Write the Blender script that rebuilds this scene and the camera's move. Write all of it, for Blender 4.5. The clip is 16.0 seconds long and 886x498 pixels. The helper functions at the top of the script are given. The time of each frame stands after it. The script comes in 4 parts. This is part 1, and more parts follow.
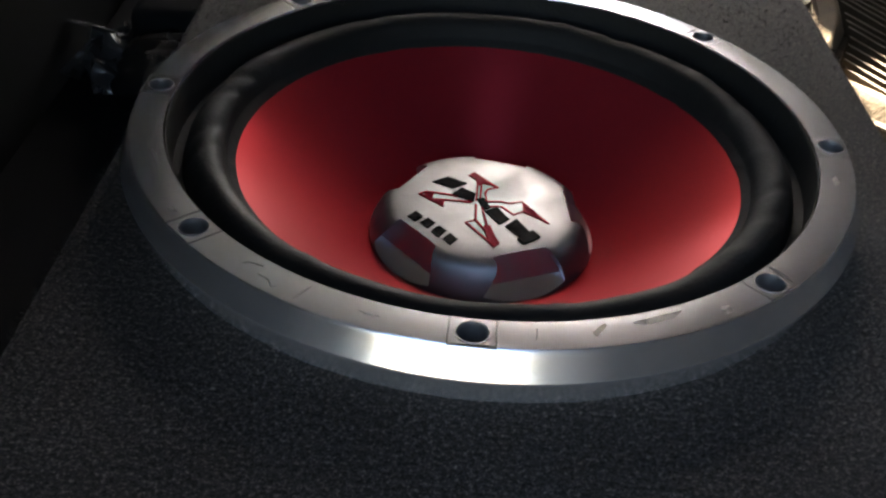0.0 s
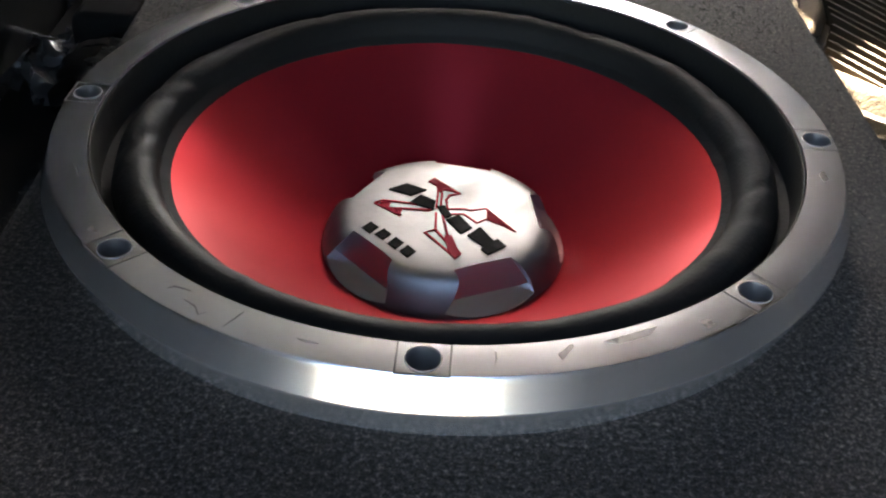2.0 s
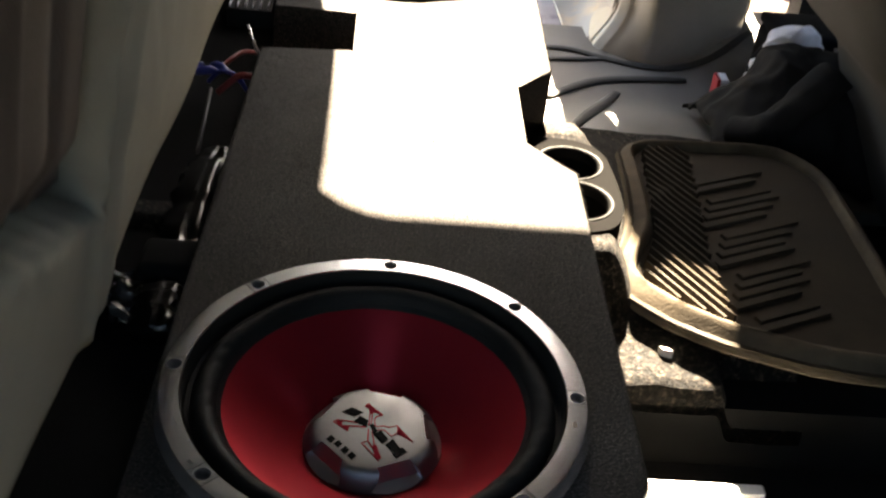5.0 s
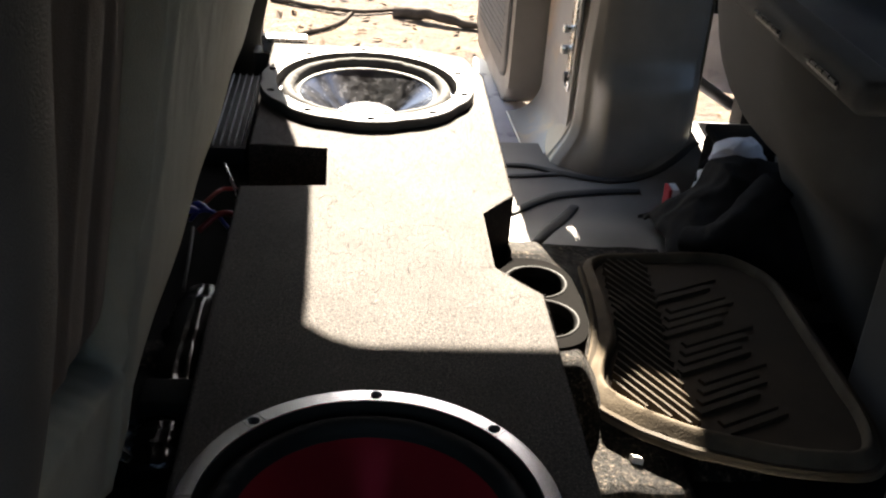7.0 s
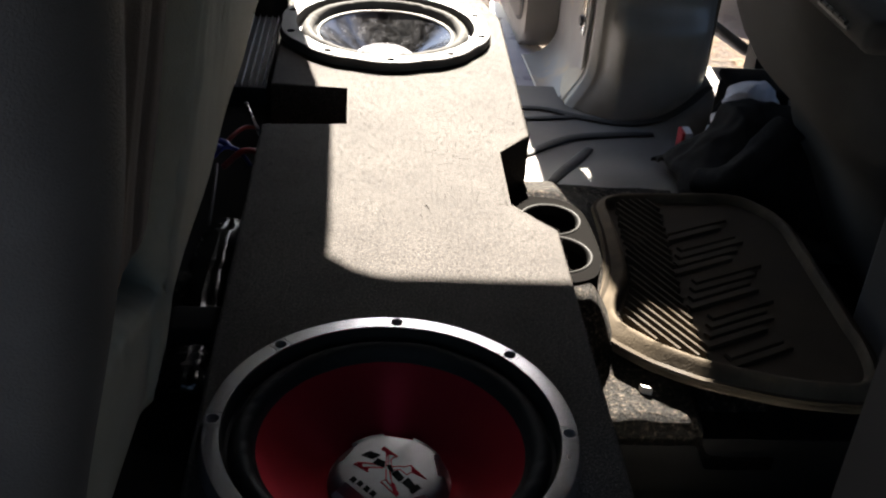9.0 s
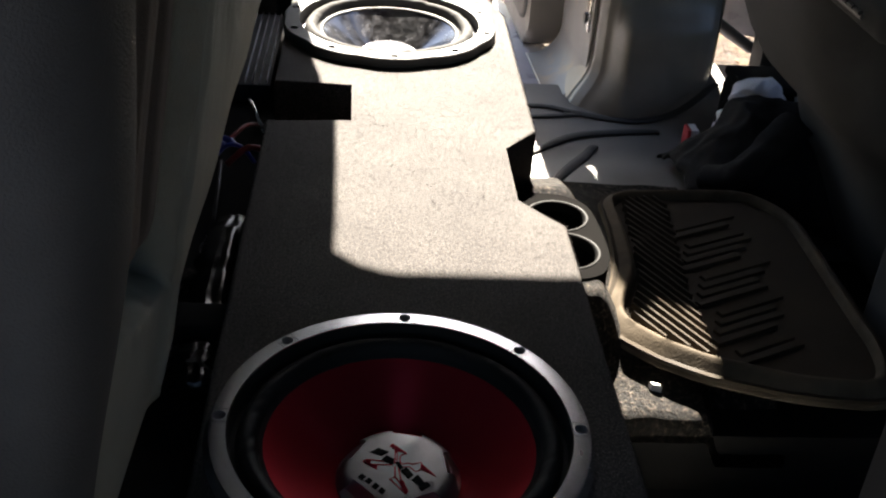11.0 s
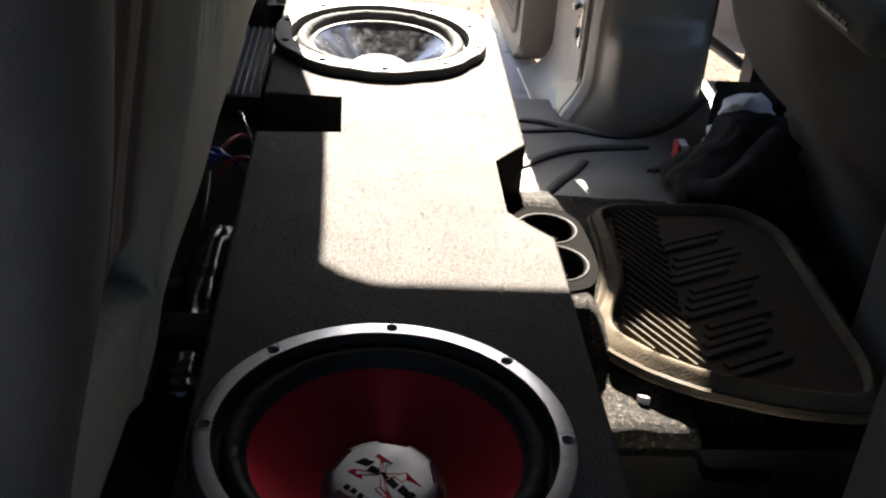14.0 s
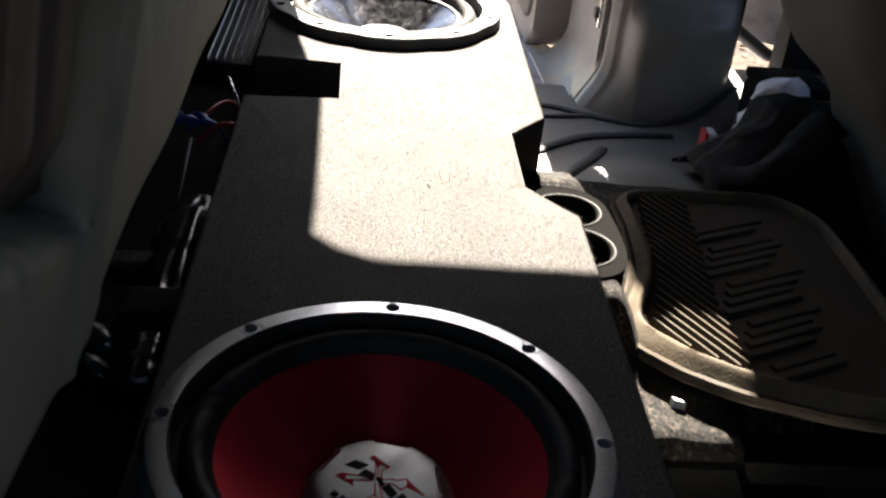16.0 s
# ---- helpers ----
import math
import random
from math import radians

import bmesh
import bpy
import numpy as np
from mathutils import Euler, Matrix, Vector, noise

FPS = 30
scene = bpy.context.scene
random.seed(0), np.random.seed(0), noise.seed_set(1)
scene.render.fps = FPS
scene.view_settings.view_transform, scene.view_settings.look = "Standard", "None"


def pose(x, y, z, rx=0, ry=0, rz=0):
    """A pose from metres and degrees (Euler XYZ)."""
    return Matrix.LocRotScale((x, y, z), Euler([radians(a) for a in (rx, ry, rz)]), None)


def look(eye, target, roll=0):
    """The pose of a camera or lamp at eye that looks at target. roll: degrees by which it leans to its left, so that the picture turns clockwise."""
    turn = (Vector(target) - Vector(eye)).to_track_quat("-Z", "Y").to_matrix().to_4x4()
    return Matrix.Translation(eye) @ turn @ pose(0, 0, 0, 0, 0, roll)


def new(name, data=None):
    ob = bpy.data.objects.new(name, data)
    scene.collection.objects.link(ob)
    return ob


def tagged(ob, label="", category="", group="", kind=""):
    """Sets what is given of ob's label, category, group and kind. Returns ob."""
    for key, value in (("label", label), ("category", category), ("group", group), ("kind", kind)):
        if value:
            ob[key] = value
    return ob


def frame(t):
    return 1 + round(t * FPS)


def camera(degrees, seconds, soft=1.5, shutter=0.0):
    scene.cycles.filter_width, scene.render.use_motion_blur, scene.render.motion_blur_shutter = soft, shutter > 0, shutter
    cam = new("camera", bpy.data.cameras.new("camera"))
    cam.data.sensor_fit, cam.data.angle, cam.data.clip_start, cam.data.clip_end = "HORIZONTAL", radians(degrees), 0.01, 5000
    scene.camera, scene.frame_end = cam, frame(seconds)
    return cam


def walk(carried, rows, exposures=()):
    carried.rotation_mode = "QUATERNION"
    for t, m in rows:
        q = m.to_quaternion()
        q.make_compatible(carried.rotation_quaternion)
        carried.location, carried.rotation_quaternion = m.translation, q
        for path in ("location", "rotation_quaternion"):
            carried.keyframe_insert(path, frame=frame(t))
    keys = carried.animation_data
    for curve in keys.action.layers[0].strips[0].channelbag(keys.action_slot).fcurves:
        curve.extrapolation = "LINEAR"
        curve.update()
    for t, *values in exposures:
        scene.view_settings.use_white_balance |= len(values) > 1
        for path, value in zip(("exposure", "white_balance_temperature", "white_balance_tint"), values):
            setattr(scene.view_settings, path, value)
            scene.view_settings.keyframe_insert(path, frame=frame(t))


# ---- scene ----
cam = camera(45.2, 16.0, soft=2.2, shutter=0.5)

PATH = [
    (0, (-0.018, -0.412, 0.249), (-0.015, 1.207, -0.926), 4.3),
    (0.5, (-0.014, -0.393, 0.226), (-0.019, 1.225, -0.949), 3.0),
    (1, (-0.01, -0.383, 0.227), (0.013, 1.227, -0.959), 3.4),
    (1.5, (-0.008, -0.379, 0.23), (0.028, 1.238, -0.947), 3.5),
    (2, (-0.005, -0.379, 0.231), (0.017, 1.244, -0.939), 3.0),
    (2.5, (-0.002, -0.377, 0.231), (0.017, 1.244, -0.941), 3.1),
    (3, (0.002, -0.391, 0.249), (0.051, 1.23, -0.921), 3.6),
    (3.5, (0.016, -0.414, 0.303), (0.0, 1.219, -0.852), 3.2),
    (3.8, (0.011, -0.433, 0.366), (0.024, 1.186, -0.809), 2.5),
    (4, (0.022, -0.454, 0.406), (-0.05, 1.236, -0.66), -0.1),
    (4.5, (0.022, -0.533, 0.459), (0.094, 1.181, -0.57), 3.6),
    (5, (-0.004, -0.586, 0.54), (0.114, 1.067, -0.579), 6.1),
    (5.2, (0.007, -0.611, 0.57), (0.108, 1.079, -0.494), 4.1),
    (7.3, (-0.023, -0.635, 0.606), (0.155, 1.112, -0.351), 4.2),
    (7.5, (-0.022, -0.638, 0.609), (0.13, 1.101, -0.367), 3.8),
    (8, (-0.024, -0.638, 0.602), (0.12, 1.077, -0.418), 3.7),
    (8.5, (-0.026, -0.653, 0.596), (0.136, 1.048, -0.443), 4.3),
    (8.7, (-0.028, -0.67, 0.607), (0.129, 1.03, -0.435), 4.4),
    (11, (-0.037, -0.663, 0.593), (0.118, 1.04, -0.444), 4.2),
    (11.5, (-0.036, -0.66, 0.594), (0.118, 1.045, -0.441), 4.6),
    (12, (-0.036, -0.658, 0.595), (0.106, 1.058, -0.423), 4.4),
    (12.5, (-0.036, -0.656, 0.592), (0.108, 1.062, -0.42), 4.5),
    (13, (-0.035, -0.657, 0.592), (0.11, 1.059, -0.426), 4.4),
    (13.5, (-0.033, -0.661, 0.592), (0.104, 1.055, -0.427), 4.1),
    (14, (-0.032, -0.665, 0.586), (0.136, 1.055, -0.422), 4.7),
    (14.5, (-0.042, -0.669, 0.578), (0.15, 1.062, -0.406), 5.0),
    (15, (-0.059, -0.674, 0.565), (0.197, 1.052, -0.412), 6.4),
    (15.5, (-0.057, -0.631, 0.528), (0.167, 1.071, -0.497), 6.1),
    (16, (-0.03, -0.553, 0.476), (0.144, 1.18, -0.507), 6.2),
]
walk(cam, [(t, look(eye, target, roll)) for t, eye, target, roll in PATH],
     exposures=[(0, 5.8, 7700, 11), (0.6, 6.4, 7700, 11), (3.0, 6.6, 7700, 11), (3.6, 6.78, 7600, 11), (4.0, 6.88, 7400, 11), (4.5, 6.0, 8000, 10), (5.2, 4.9, 8200, 10), (7.3, 3.95, 7000, 10), (8.5, 3.65, 6800, 10), (12, 3.83, 6800, 10), (14.5, 4.05, 6800, 10), (15.5, 3.75, 6800, 10), (16, 3.9, 6800, 10)])

# ---- light ----
SUN_EL, SUN_K = 41.0, 0.05          # elevation; sideways lean of the sun per metre ahead
sun_az = math.atan2(SUN_K, 1.0)     # from +y towards +x
el = radians(SUN_EL)
sun_way = Vector((math.sin(sun_az) * math.cos(el), math.cos(sun_az) * math.cos(el), math.sin(el)))
sun = new("sun", bpy.data.lights.new("sun", "SUN"))
sun.data.energy, sun.data.angle, sun.data.color = 5.0, radians(0.55), (1.0, 0.93, 0.83)
sun.matrix_world = look((0, 0, 0), tuple(-sun_way))
world = bpy.data.worlds.new("sky")
scene.world = world
world.use_nodes = True
wn = world.node_tree.nodes
sky = wn.new("ShaderNodeTexSky")
sky.sky_type, sky.sun_disc, sky.sun_elevation, sky.sun_rotation = "NISHITA", False, el, sun_az
wn["Background"].inputs[1].default_value = 0.029
world.node_tree.links.new(sky.outputs[0], wn["Background"].inputs[0])


# ---- materials ----
def mat_base(name, color, rough=0.6, metal=0.0):
    m = bpy.data.materials.new(name)
    m.use_nodes = True
    b = m.node_tree.nodes["Principled BSDF"]
    b.inputs["Base Color"].default_value = (*color, 1)
    b.inputs["Roughness"].default_value = rough
    b.inputs["Metallic"].default_value = metal
    return m, m.node_tree.nodes, m.node_tree.links, b


def noise_node(n, l, scale, detail=3.0, rough=0.55, coord="Object", stretch=None):
    tc = n.new("ShaderNodeTexCoord")
    tex = n.new("ShaderNodeTexNoise")
    tex.inputs["Scale"].default_value, tex.inputs["Detail"].default_value, tex.inputs["Roughness"].default_value = scale, detail, rough
    if stretch:
        mp = n.new("ShaderNodeMapping")
        mp.inputs["Scale"].default_value = stretch
        l.new(tc.outputs[coord], mp.inputs[0])
        l.new(mp.outputs[0], tex.inputs[0])
    else:
        l.new(tc.outputs[coord], tex.inputs[0])
    return tex


def ramp_node(n, l, src, stops):
    r = n.new("ShaderNodeValToRGB")
    while len(r.color_ramp.elements) < len(stops):
        r.color_ramp.elements.new(0.5)
    for e, (p, c) in zip(r.color_ramp.elements, stops):
        e.position, e.color = p, (*c, 1)
    l.new(src, r.inputs[0])
    return r


def mix_node(n, l, fac, a, b, kind="MIX"):
    x = n.new("ShaderNodeMixRGB")
    x.blend_type = kind
    for sock, v in ((0, fac), (1, a), (2, b)):
        if isinstance(v, (int, float)):
            x.inputs[sock].default_value = v
        elif isinstance(v, tuple):
            x.inputs[sock].default_value = (*v, 1)
        else:
            l.new(v, x.inputs[sock])
    return x


def bump_node(n, l, b, src, strength, dist):
    bp = n.new("ShaderNodeBump")
    bp.inputs["Strength"].default_value, bp.inputs["Distance"].default_value = strength, dist
    l.new(src, bp.inputs["Height"])
    l.new(bp.outputs[0], b.inputs["Normal"])
    return bp


def carpet(name, dark, mid, light, scale=1600.0, height=0.0006):
    m, n, l, b = mat_base(name, mid, 0.74)
    b.inputs["Specular IOR Level"].default_value = 0.13
    b.inputs["Sheen Weight"].default_value = 0.02
    b.inputs["Sheen Roughness"].default_value = 0.6
    fine = noise_node(n, l, scale, 3.0, 0.8)
    tuft = noise_node(n, l, scale * 0.42, 2.0, 0.6)
    both = mix_node(n, l, 0.5, fine.outputs[0], tuft.outputs[0])
    r = ramp_node(n, l, both.outputs[0], [(0.40, dark), (0.52, mid), (0.66, light)])
    big = noise_node(n, l, 9.0, 4.0)
    r2 = ramp_node(n, l, big.outputs[0], [(0.3, (0.62, 0.58, 0.55)), (0.7, (1.2, 1.18, 1.15))])
    x = mix_node(n, l, 1.0, r.outputs[0], r2.outputs[0], "MULTIPLY")
    clump = noise_node(n, l, scale * 0.24, 3.0, 0.75)
    r3 = ramp_node(n, l, clump.outputs[0], [(0.34, (0.22, 0.20, 0.19)), (0.5, (0.98, 0.95, 0.93)), (0.66, (1.9, 1.84, 1.8))])
    x2 = mix_node(n, l, 1.0, x.outputs[0], r3.outputs[0], "MULTIPLY")
    l.new(x2.outputs[0], b.inputs["Base Color"])
    bump_node(n, l, b, both.outputs[0], 1.0, height)
    return m


def plastic(name, color, rough=0.45, grain=1400.0, depth=0.0004, wear=0.25, spec=0.5):
    m, n, l, b = mat_base(name, color, rough)
    b.inputs["Specular IOR Level"].default_value = spec
    big = noise_node(n, l, 14.0, 5.0, 0.6)
    lo = tuple(c * (1 - wear) for c in color)
    hi = tuple(min(1, c * (1 + wear)) for c in color)
    r = ramp_node(n, l, big.outputs[0], [(0.3, lo), (0.7, hi)])
    l.new(r.outputs[0], b.inputs["Base Color"])
    rr = ramp_node(n, l, big.outputs[0], [(0.3, (rough * 0.85,) * 3), (0.75, (min(1, rough * 1.25),) * 3)])
    l.new(rr.outputs[0], b.inputs["Roughness"])
    g = noise_node(n, l, grain, 2.0)
    bump_node(n, l, b, g.outputs[0], 0.35, depth)
    return m


def metal(name, color, rough=0.35, aniso=0.0, scuff=0.5, spot=(0.05, 0.05, 0.05), metallic=1.0, chips=0.70, grain=0.08):
    m, n, l, b = mat_base(name, color, rough, metallic)
    if aniso:
        b.inputs["Anisotropic"].default_value = aniso
        b.inputs["Anisotropic Rotation"].default_value = 0.25
        tg = n.new("ShaderNodeTangent")
        tg.direction_type, tg.axis = "RADIAL", "Z"
        l.new(tg.outputs[0], b.inputs["Tangent"])
    sc = noise_node(n, l, 60.0, 6.0, 0.7)
    r = ramp_node(n, l, sc.outputs[0], [(0.35, (rough * 0.85,) * 3), (0.75, (min(1.0, rough * (1 + scuff)),) * 3)])
    if scuff >= 0:
        l.new(r.outputs[0], b.inputs["Roughness"])
    if spot:
        d = noise_node(n, l, 95.0, 5.0, 0.75)
        dr = ramp_node(n, l, d.outputs[0], [(chips, (0, 0, 0)), (chips + 0.06, (1, 1, 1))])
        mx = mix_node(n, l, dr.outputs[0], color, spot)
        l.new(mx.outputs[0], b.inputs["Base Color"])
    if grain:
        fine = noise_node(n, l, 900.0, 2.0)
        bump_node(n, l, b, fine.outputs[0], grain, 0.0002)
    return m


CARPET = carpet("charcoal_carpet", (0.005, 0.005, 0.0052), (0.0260, 0.0239, 0.0230), (0.120, 0.104, 0.094))
FIBRE = carpet("grey_carpet_fibre", (0.006, 0.006, 0.006), (0.016, 0.015, 0.0147), (0.045, 0.041, 0.039))
FLOORCARPET = carpet("tan_grey_carpet", (0.0015, 0.0013, 0.0011), (0.011, 0.0095, 0.0078), (0.105, 0.090, 0.073), 380.0, 0.010)
SILVER = metal("silver_paint_metal", (0.72, 0.72, 0.755), 0.235, metallic=0.95, scuff=0.10, spot=None, grain=0.0)
HUBSILVER = metal("hub_silver", (0.245, 0.243, 0.250), 0.42, spot=(0.20, 0.20, 0.205), metallic=0.95)
# same silver as the cap, lightened to stand for the facets' bright glints
FACET = metal("brightened_cap_facet", (0.58, 0.57, 0.60), 0.36, scuff=0.2, spot=None, grain=0.0)
REDCONE = metal("red_anodised_cone", (0.215, 0.0150, 0.0225), 0.34, aniso=0.9, scuff=-1.0, spot=None, metallic=0.5)
RUBBER = plastic("black_rubber_surround", (0.010, 0.0098, 0.0092), 0.62, 500.0, 0.0006, 0.4, 0.09)
BLACK = plastic("matt_black_plastic", (0.012, 0.012, 0.013), 0.5)
BOLT = metal("dark_bolt", (0.10, 0.10, 0.105), 0.45, spot=(0.03, 0.03, 0.03), metallic=0.8)
WELL = metal("worn_bolt_well", (0.16, 0.155, 0.16), 0.5, spot=(0.03, 0.03, 0.03), metallic=0.8)
GREYTRIM = plastic("warm_grey_trim", (0.19, 0.170, 0.147), 0.36, 900.0, 0.0005, 0.12)
DOORTRIM = plastic("grey_door_trim", (0.10, 0.09, 0.08), 0.5, 700.0, 0.0008, 0.12)
VINYL = plastic("dark_grey_vinyl_floor", (0.13, 0.122, 0.112), 0.5, 600.0, 0.001, 0.25)
GROOVE = plastic("groove_rubber", (0.02, 0.02, 0.02), 0.7)
MATRUB = plastic("brown_grey_rubber_mat", (0.0350, 0.0275, 0.0195), 0.75, 500.0, 0.001, 0.3, 0.1)
MATLIP = plastic("dusty_tan_mat_lip", (0.076, 0.061, 0.044), 0.8, 350.0, 0.0012, 0.45, 0.08)
CUP = plastic("cup_holder_plastic", (0.0048, 0.0046, 0.0044), 0.85, 700.0, 0.0004, 0.4, 0.008)
CUPRIM = plastic("worn_black_rim", (0.0056, 0.0054, 0.0052), 0.6, 700.0, 0.0001, 0.4, 0.10)
PAINT = plastic("silver_body_paint", (0.36, 0.35, 0.385), 0.3, 300.0, 0.0001, 0.12)
SEATDARK = plastic("dark_grey_seat_cloth", (0.052, 0.0515, 0.0515), 0.9, 900.0, 0.002, 0.2, 0.2)
BROWNCLOTH = plastic("brown_grey_seat_cloth", (0.074, 0.060, 0.054), 0.9, 900.0, 0.0015, 0.2, 0.2)
CLOTH = plastic("grey_green_seat_cloth", (0.190, 0.191, 0.163), 0.9, 1100.0, 0.0015, 0.12, 0.2)
BAGCLOTH = plastic("black_cloth", (0.010, 0.010, 0.0108), 0.9, 800.0, 0.002, 0.4, 0.08)
WHITECLOTH = plastic("white_cloth", (0.75, 0.75, 0.80), 0.9, 700.0, 0.001, 0.06, 0.2)
WRAP = plastic("shiny_black_wrap", (0.005, 0.005, 0.005), 0.25, 60.0, 0.0008, 0.3, 0.4)
CLEARWRAP = plastic("crumpled_clear_wrap", (0.03, 0.03, 0.032), 0.2, 90.0, 0.0008, 0.5, 0.9)
PITBLACK = plastic("deep_matt_black", (0.009, 0.009, 0.009), 0.95, spec=0.05)
AMPMETAL = metal("amp_fin_metal", (0.62, 0.63, 0.65), 0.38, spot=(0.2, 0.2, 0.2))
REDWIRE = plastic("red_wire", (0.22, 0.012, 0.010), 0.4)
REDCARD = plastic("red_card", (0.45, 0.02, 0.03), 0.6)
BLUEWIRE = plastic("blue_wire", (0.018, 0.03, 0.22), 0.35)
SHELL = plastic("dark_cab_lining", (0.02, 0.0197, 0.019), 0.85, spec=0.2)
HEADLINER = plastic("grey_headliner", (0.11, 0.115, 0.125), 0.95)
INKBLACK = plastic("black_ink", (0.005, 0.005, 0.005), 0.7, spec=0.08)
INKRED = plastic("red_ink", (0.26, 0.008, 0.02), 0.6, spec=0.1)
CHROME = metal("bright_steel", (0.7, 0.7, 0.7), 0.25)
RINGGREY = plastic("pale_grey_ring_paint", (0.045, 0.045, 0.045), 0.55, 500.0, 0.0004, 0.3, 0.25)
FOAM = plastic("dusty_grey_rubber", (0.052, 0.051, 0.0495), 0.8, 400.0, 0.0008, 0.5, 0.15)
GLOSSBLACK = metal("gloss_black_cone", (0.22, 0.22, 0.235), 0.14, scuff=1.5, spot=(0.3, 0.3, 0.3))
DOORINSET = plastic("textured_grey_inset", (0.075, 0.068, 0.062), 0.7, 350.0, 0.0015, 0.15)
AMPDARK = plastic("dark_amp_case", (0.014, 0.014, 0.015), 0.6, spec=0.2)
LIDGREY = plastic("grey_blue_lid", (0.055, 0.060, 0.070), 0.6, 700.0, 0.0005, 0.15)
LEAF = plastic("dry_leaf", (0.040, 0.020, 0.008), 0.8, 60.0, 0.001, 0.6, 0.2)
NAVY = plastic("navy_cloth", (0.006, 0.008, 0.03), 0.9, 700.0, 0.001, 0.3, 0.1)
SCUFF = metal("worn_grey_smudge", (0.20, 0.19, 0.185), 0.5, spot=(0.09, 0.09, 0.09), chips=0.52)
SCRATCH = plastic("dark_scratch", (0.07, 0.068, 0.066), 0.6)
BARK = plastic("grey_brown_bark", (0.045, 0.034, 0.026), 0.95, 40.0, 0.004, 0.5, 0.1)
JAMBTAN = plastic("dusty_sunlit_jamb", (0.22, 0.205, 0.19), 0.42, 500.0, 0.0006, 0.25)
dn, dl, db = JAMBTAN.node_tree.nodes, JAMBTAN.node_tree.links, JAMBTAN.node_tree.nodes["Principled BSDF"]
# tan patches stand for both the dirt and the missing sunlight on it
dust = ramp_node(dn, dl, noise_node(dn, dl, 9.0, 6.0, 0.65).outputs[0], [(0.52, (0, 0, 0)), (0.74, (1, 1, 1))])
dl.new(mix_node(dn, dl, dust.outputs[0], (0.22, 0.205, 0.19), (0.40, 0.26, 0.14)).outputs[0], db.inputs["Base Color"])
WHITETRIM = plastic("white_sill_plastic", (0.75, 0.74, 0.70), 0.5)


REDCONE.node_tree.nodes["Principled BSDF"].inputs["Specular IOR Level"].default_value = 0.10
REDCONE.node_tree.nodes["Principled BSDF"].inputs["Specular Tint"].default_value = (0.35, 0.06, 0.08, 1)


def ground_material():
    m, n, l, b = mat_base("dry_leafy_dirt", (0.4, 0.3, 0.2), 0.95)
    a = noise_node(n, l, 7.0, 8.0, 0.7)
    r = ramp_node(n, l, a.outputs[0], [(0.32, (0.012, 0.007, 0.004)), (0.5, (0.058, 0.032, 0.013)), (0.68, (0.15, 0.092, 0.040))])
    c = noise_node(n, l, 45.0, 5.0, 0.7)
    r2 = ramp_node(n, l, c.outputs[0], [(0.35, (0.45, 0.40, 0.36)), (0.65, (1.1, 1.05, 1.0))])
    x = mix_node(n, l, 1.0, r.outputs[0], r2.outputs[0], "MULTIPLY")
    l.new(x.outputs[0], b.inputs["Base Color"])
    bump_node(n, l, b, a.outputs[0], 1.0, 0.06)
    return m


GROUND = ground_material()


# ---- mesh helpers ----
def part(name, bm, material, parent=None, label="", smooth=None):
    me = bpy.data.meshes.new(name)
    bmesh.ops.recalc_face_normals(bm, faces=bm.faces)
    bm.to_mesh(me)
    bm.free()
    me.materials.append(material)
    if smooth is not None:
        me.shade_smooth()
        if smooth < 179:
            me.set_sharp_from_angle(angle=radians(smooth))
    ob = new(name, me)
    if parent is not None:
        ob.parent = parent
    if label:
        tagged(ob, label)
    return ob


def empty(name, label, category, loc=(0, 0, 0), group="", kind=""):
    ob = new(name)
    ob.location = loc
    ob.empty_display_size = 0.02
    return tagged(ob, label, category, group, kind)


def bm_box(x0, x1, y0, y1, z0, z1, bevel=0.0, seg=2):
    bm = bmesh.new()
    m = Matrix.LocRotScale(((x0 + x1) / 2, (y0 + y1) / 2, (z0 + z1) / 2), None, (x1 - x0, y1 - y0, z1 - z0))
    bmesh.ops.create_cube(bm, size=1.0, matrix=m)
    if bevel:
        bmesh.ops.bevel(bm, geom=bm.edges[:], offset=bevel, segments=seg, profile=0.5, affect="EDGES")
    return bm


def bm_prism(poly, z0, z1, bevel=0.0, seg=2):
    bm = bmesh.new()
    bot = [bm.verts.new((x, y, z0)) for x, y in poly]
    top = [bm.verts.new((x, y, z1)) for x, y in poly]
    bm.faces.new(bot[::-1])
    ft = bm.faces.new(top)
    for i in range(len(poly)):
        j = (i + 1) % len(poly)
        bm.faces.new((bot[i], bot[j], top[j], top[i]))
    if bevel:
        bmesh.ops.bevel(bm, geom=list(ft.edges), offset=bevel, segments=seg, profile=0.5, affect="EDGES")
    return bm


def bm_lathe(profile, seg=96, closed=False):
    """Turns (radius, height) pairs round z."""
    bm = bmesh.new()
    rings = []
    for r, z in profile:
        if r < 1e-6:
            rings.append([bm.verts.new((0, 0, z))])
        else:
            rings.append([bm.verts.new((r * math.cos(2 * math.pi * i / seg), r * math.sin(2 * math.pi * i / seg), z)) for i in range(seg)])
    pairs = list(zip(rings, rings[1:])) + ([(rings[-1], rings[0])] if closed else [])
    for a, c in pairs:
        for i in range(seg):
            j = (i + 1) % seg
            if len(a) == 1:
                bm.faces.new((a[0], c[i], c[j]))
            elif len(c) == 1:
                bm.faces.new((a[i], a[j], c[0]))
            else:
                bm.faces.new((a[i], a[j], c[j], c[i]))
    return bm


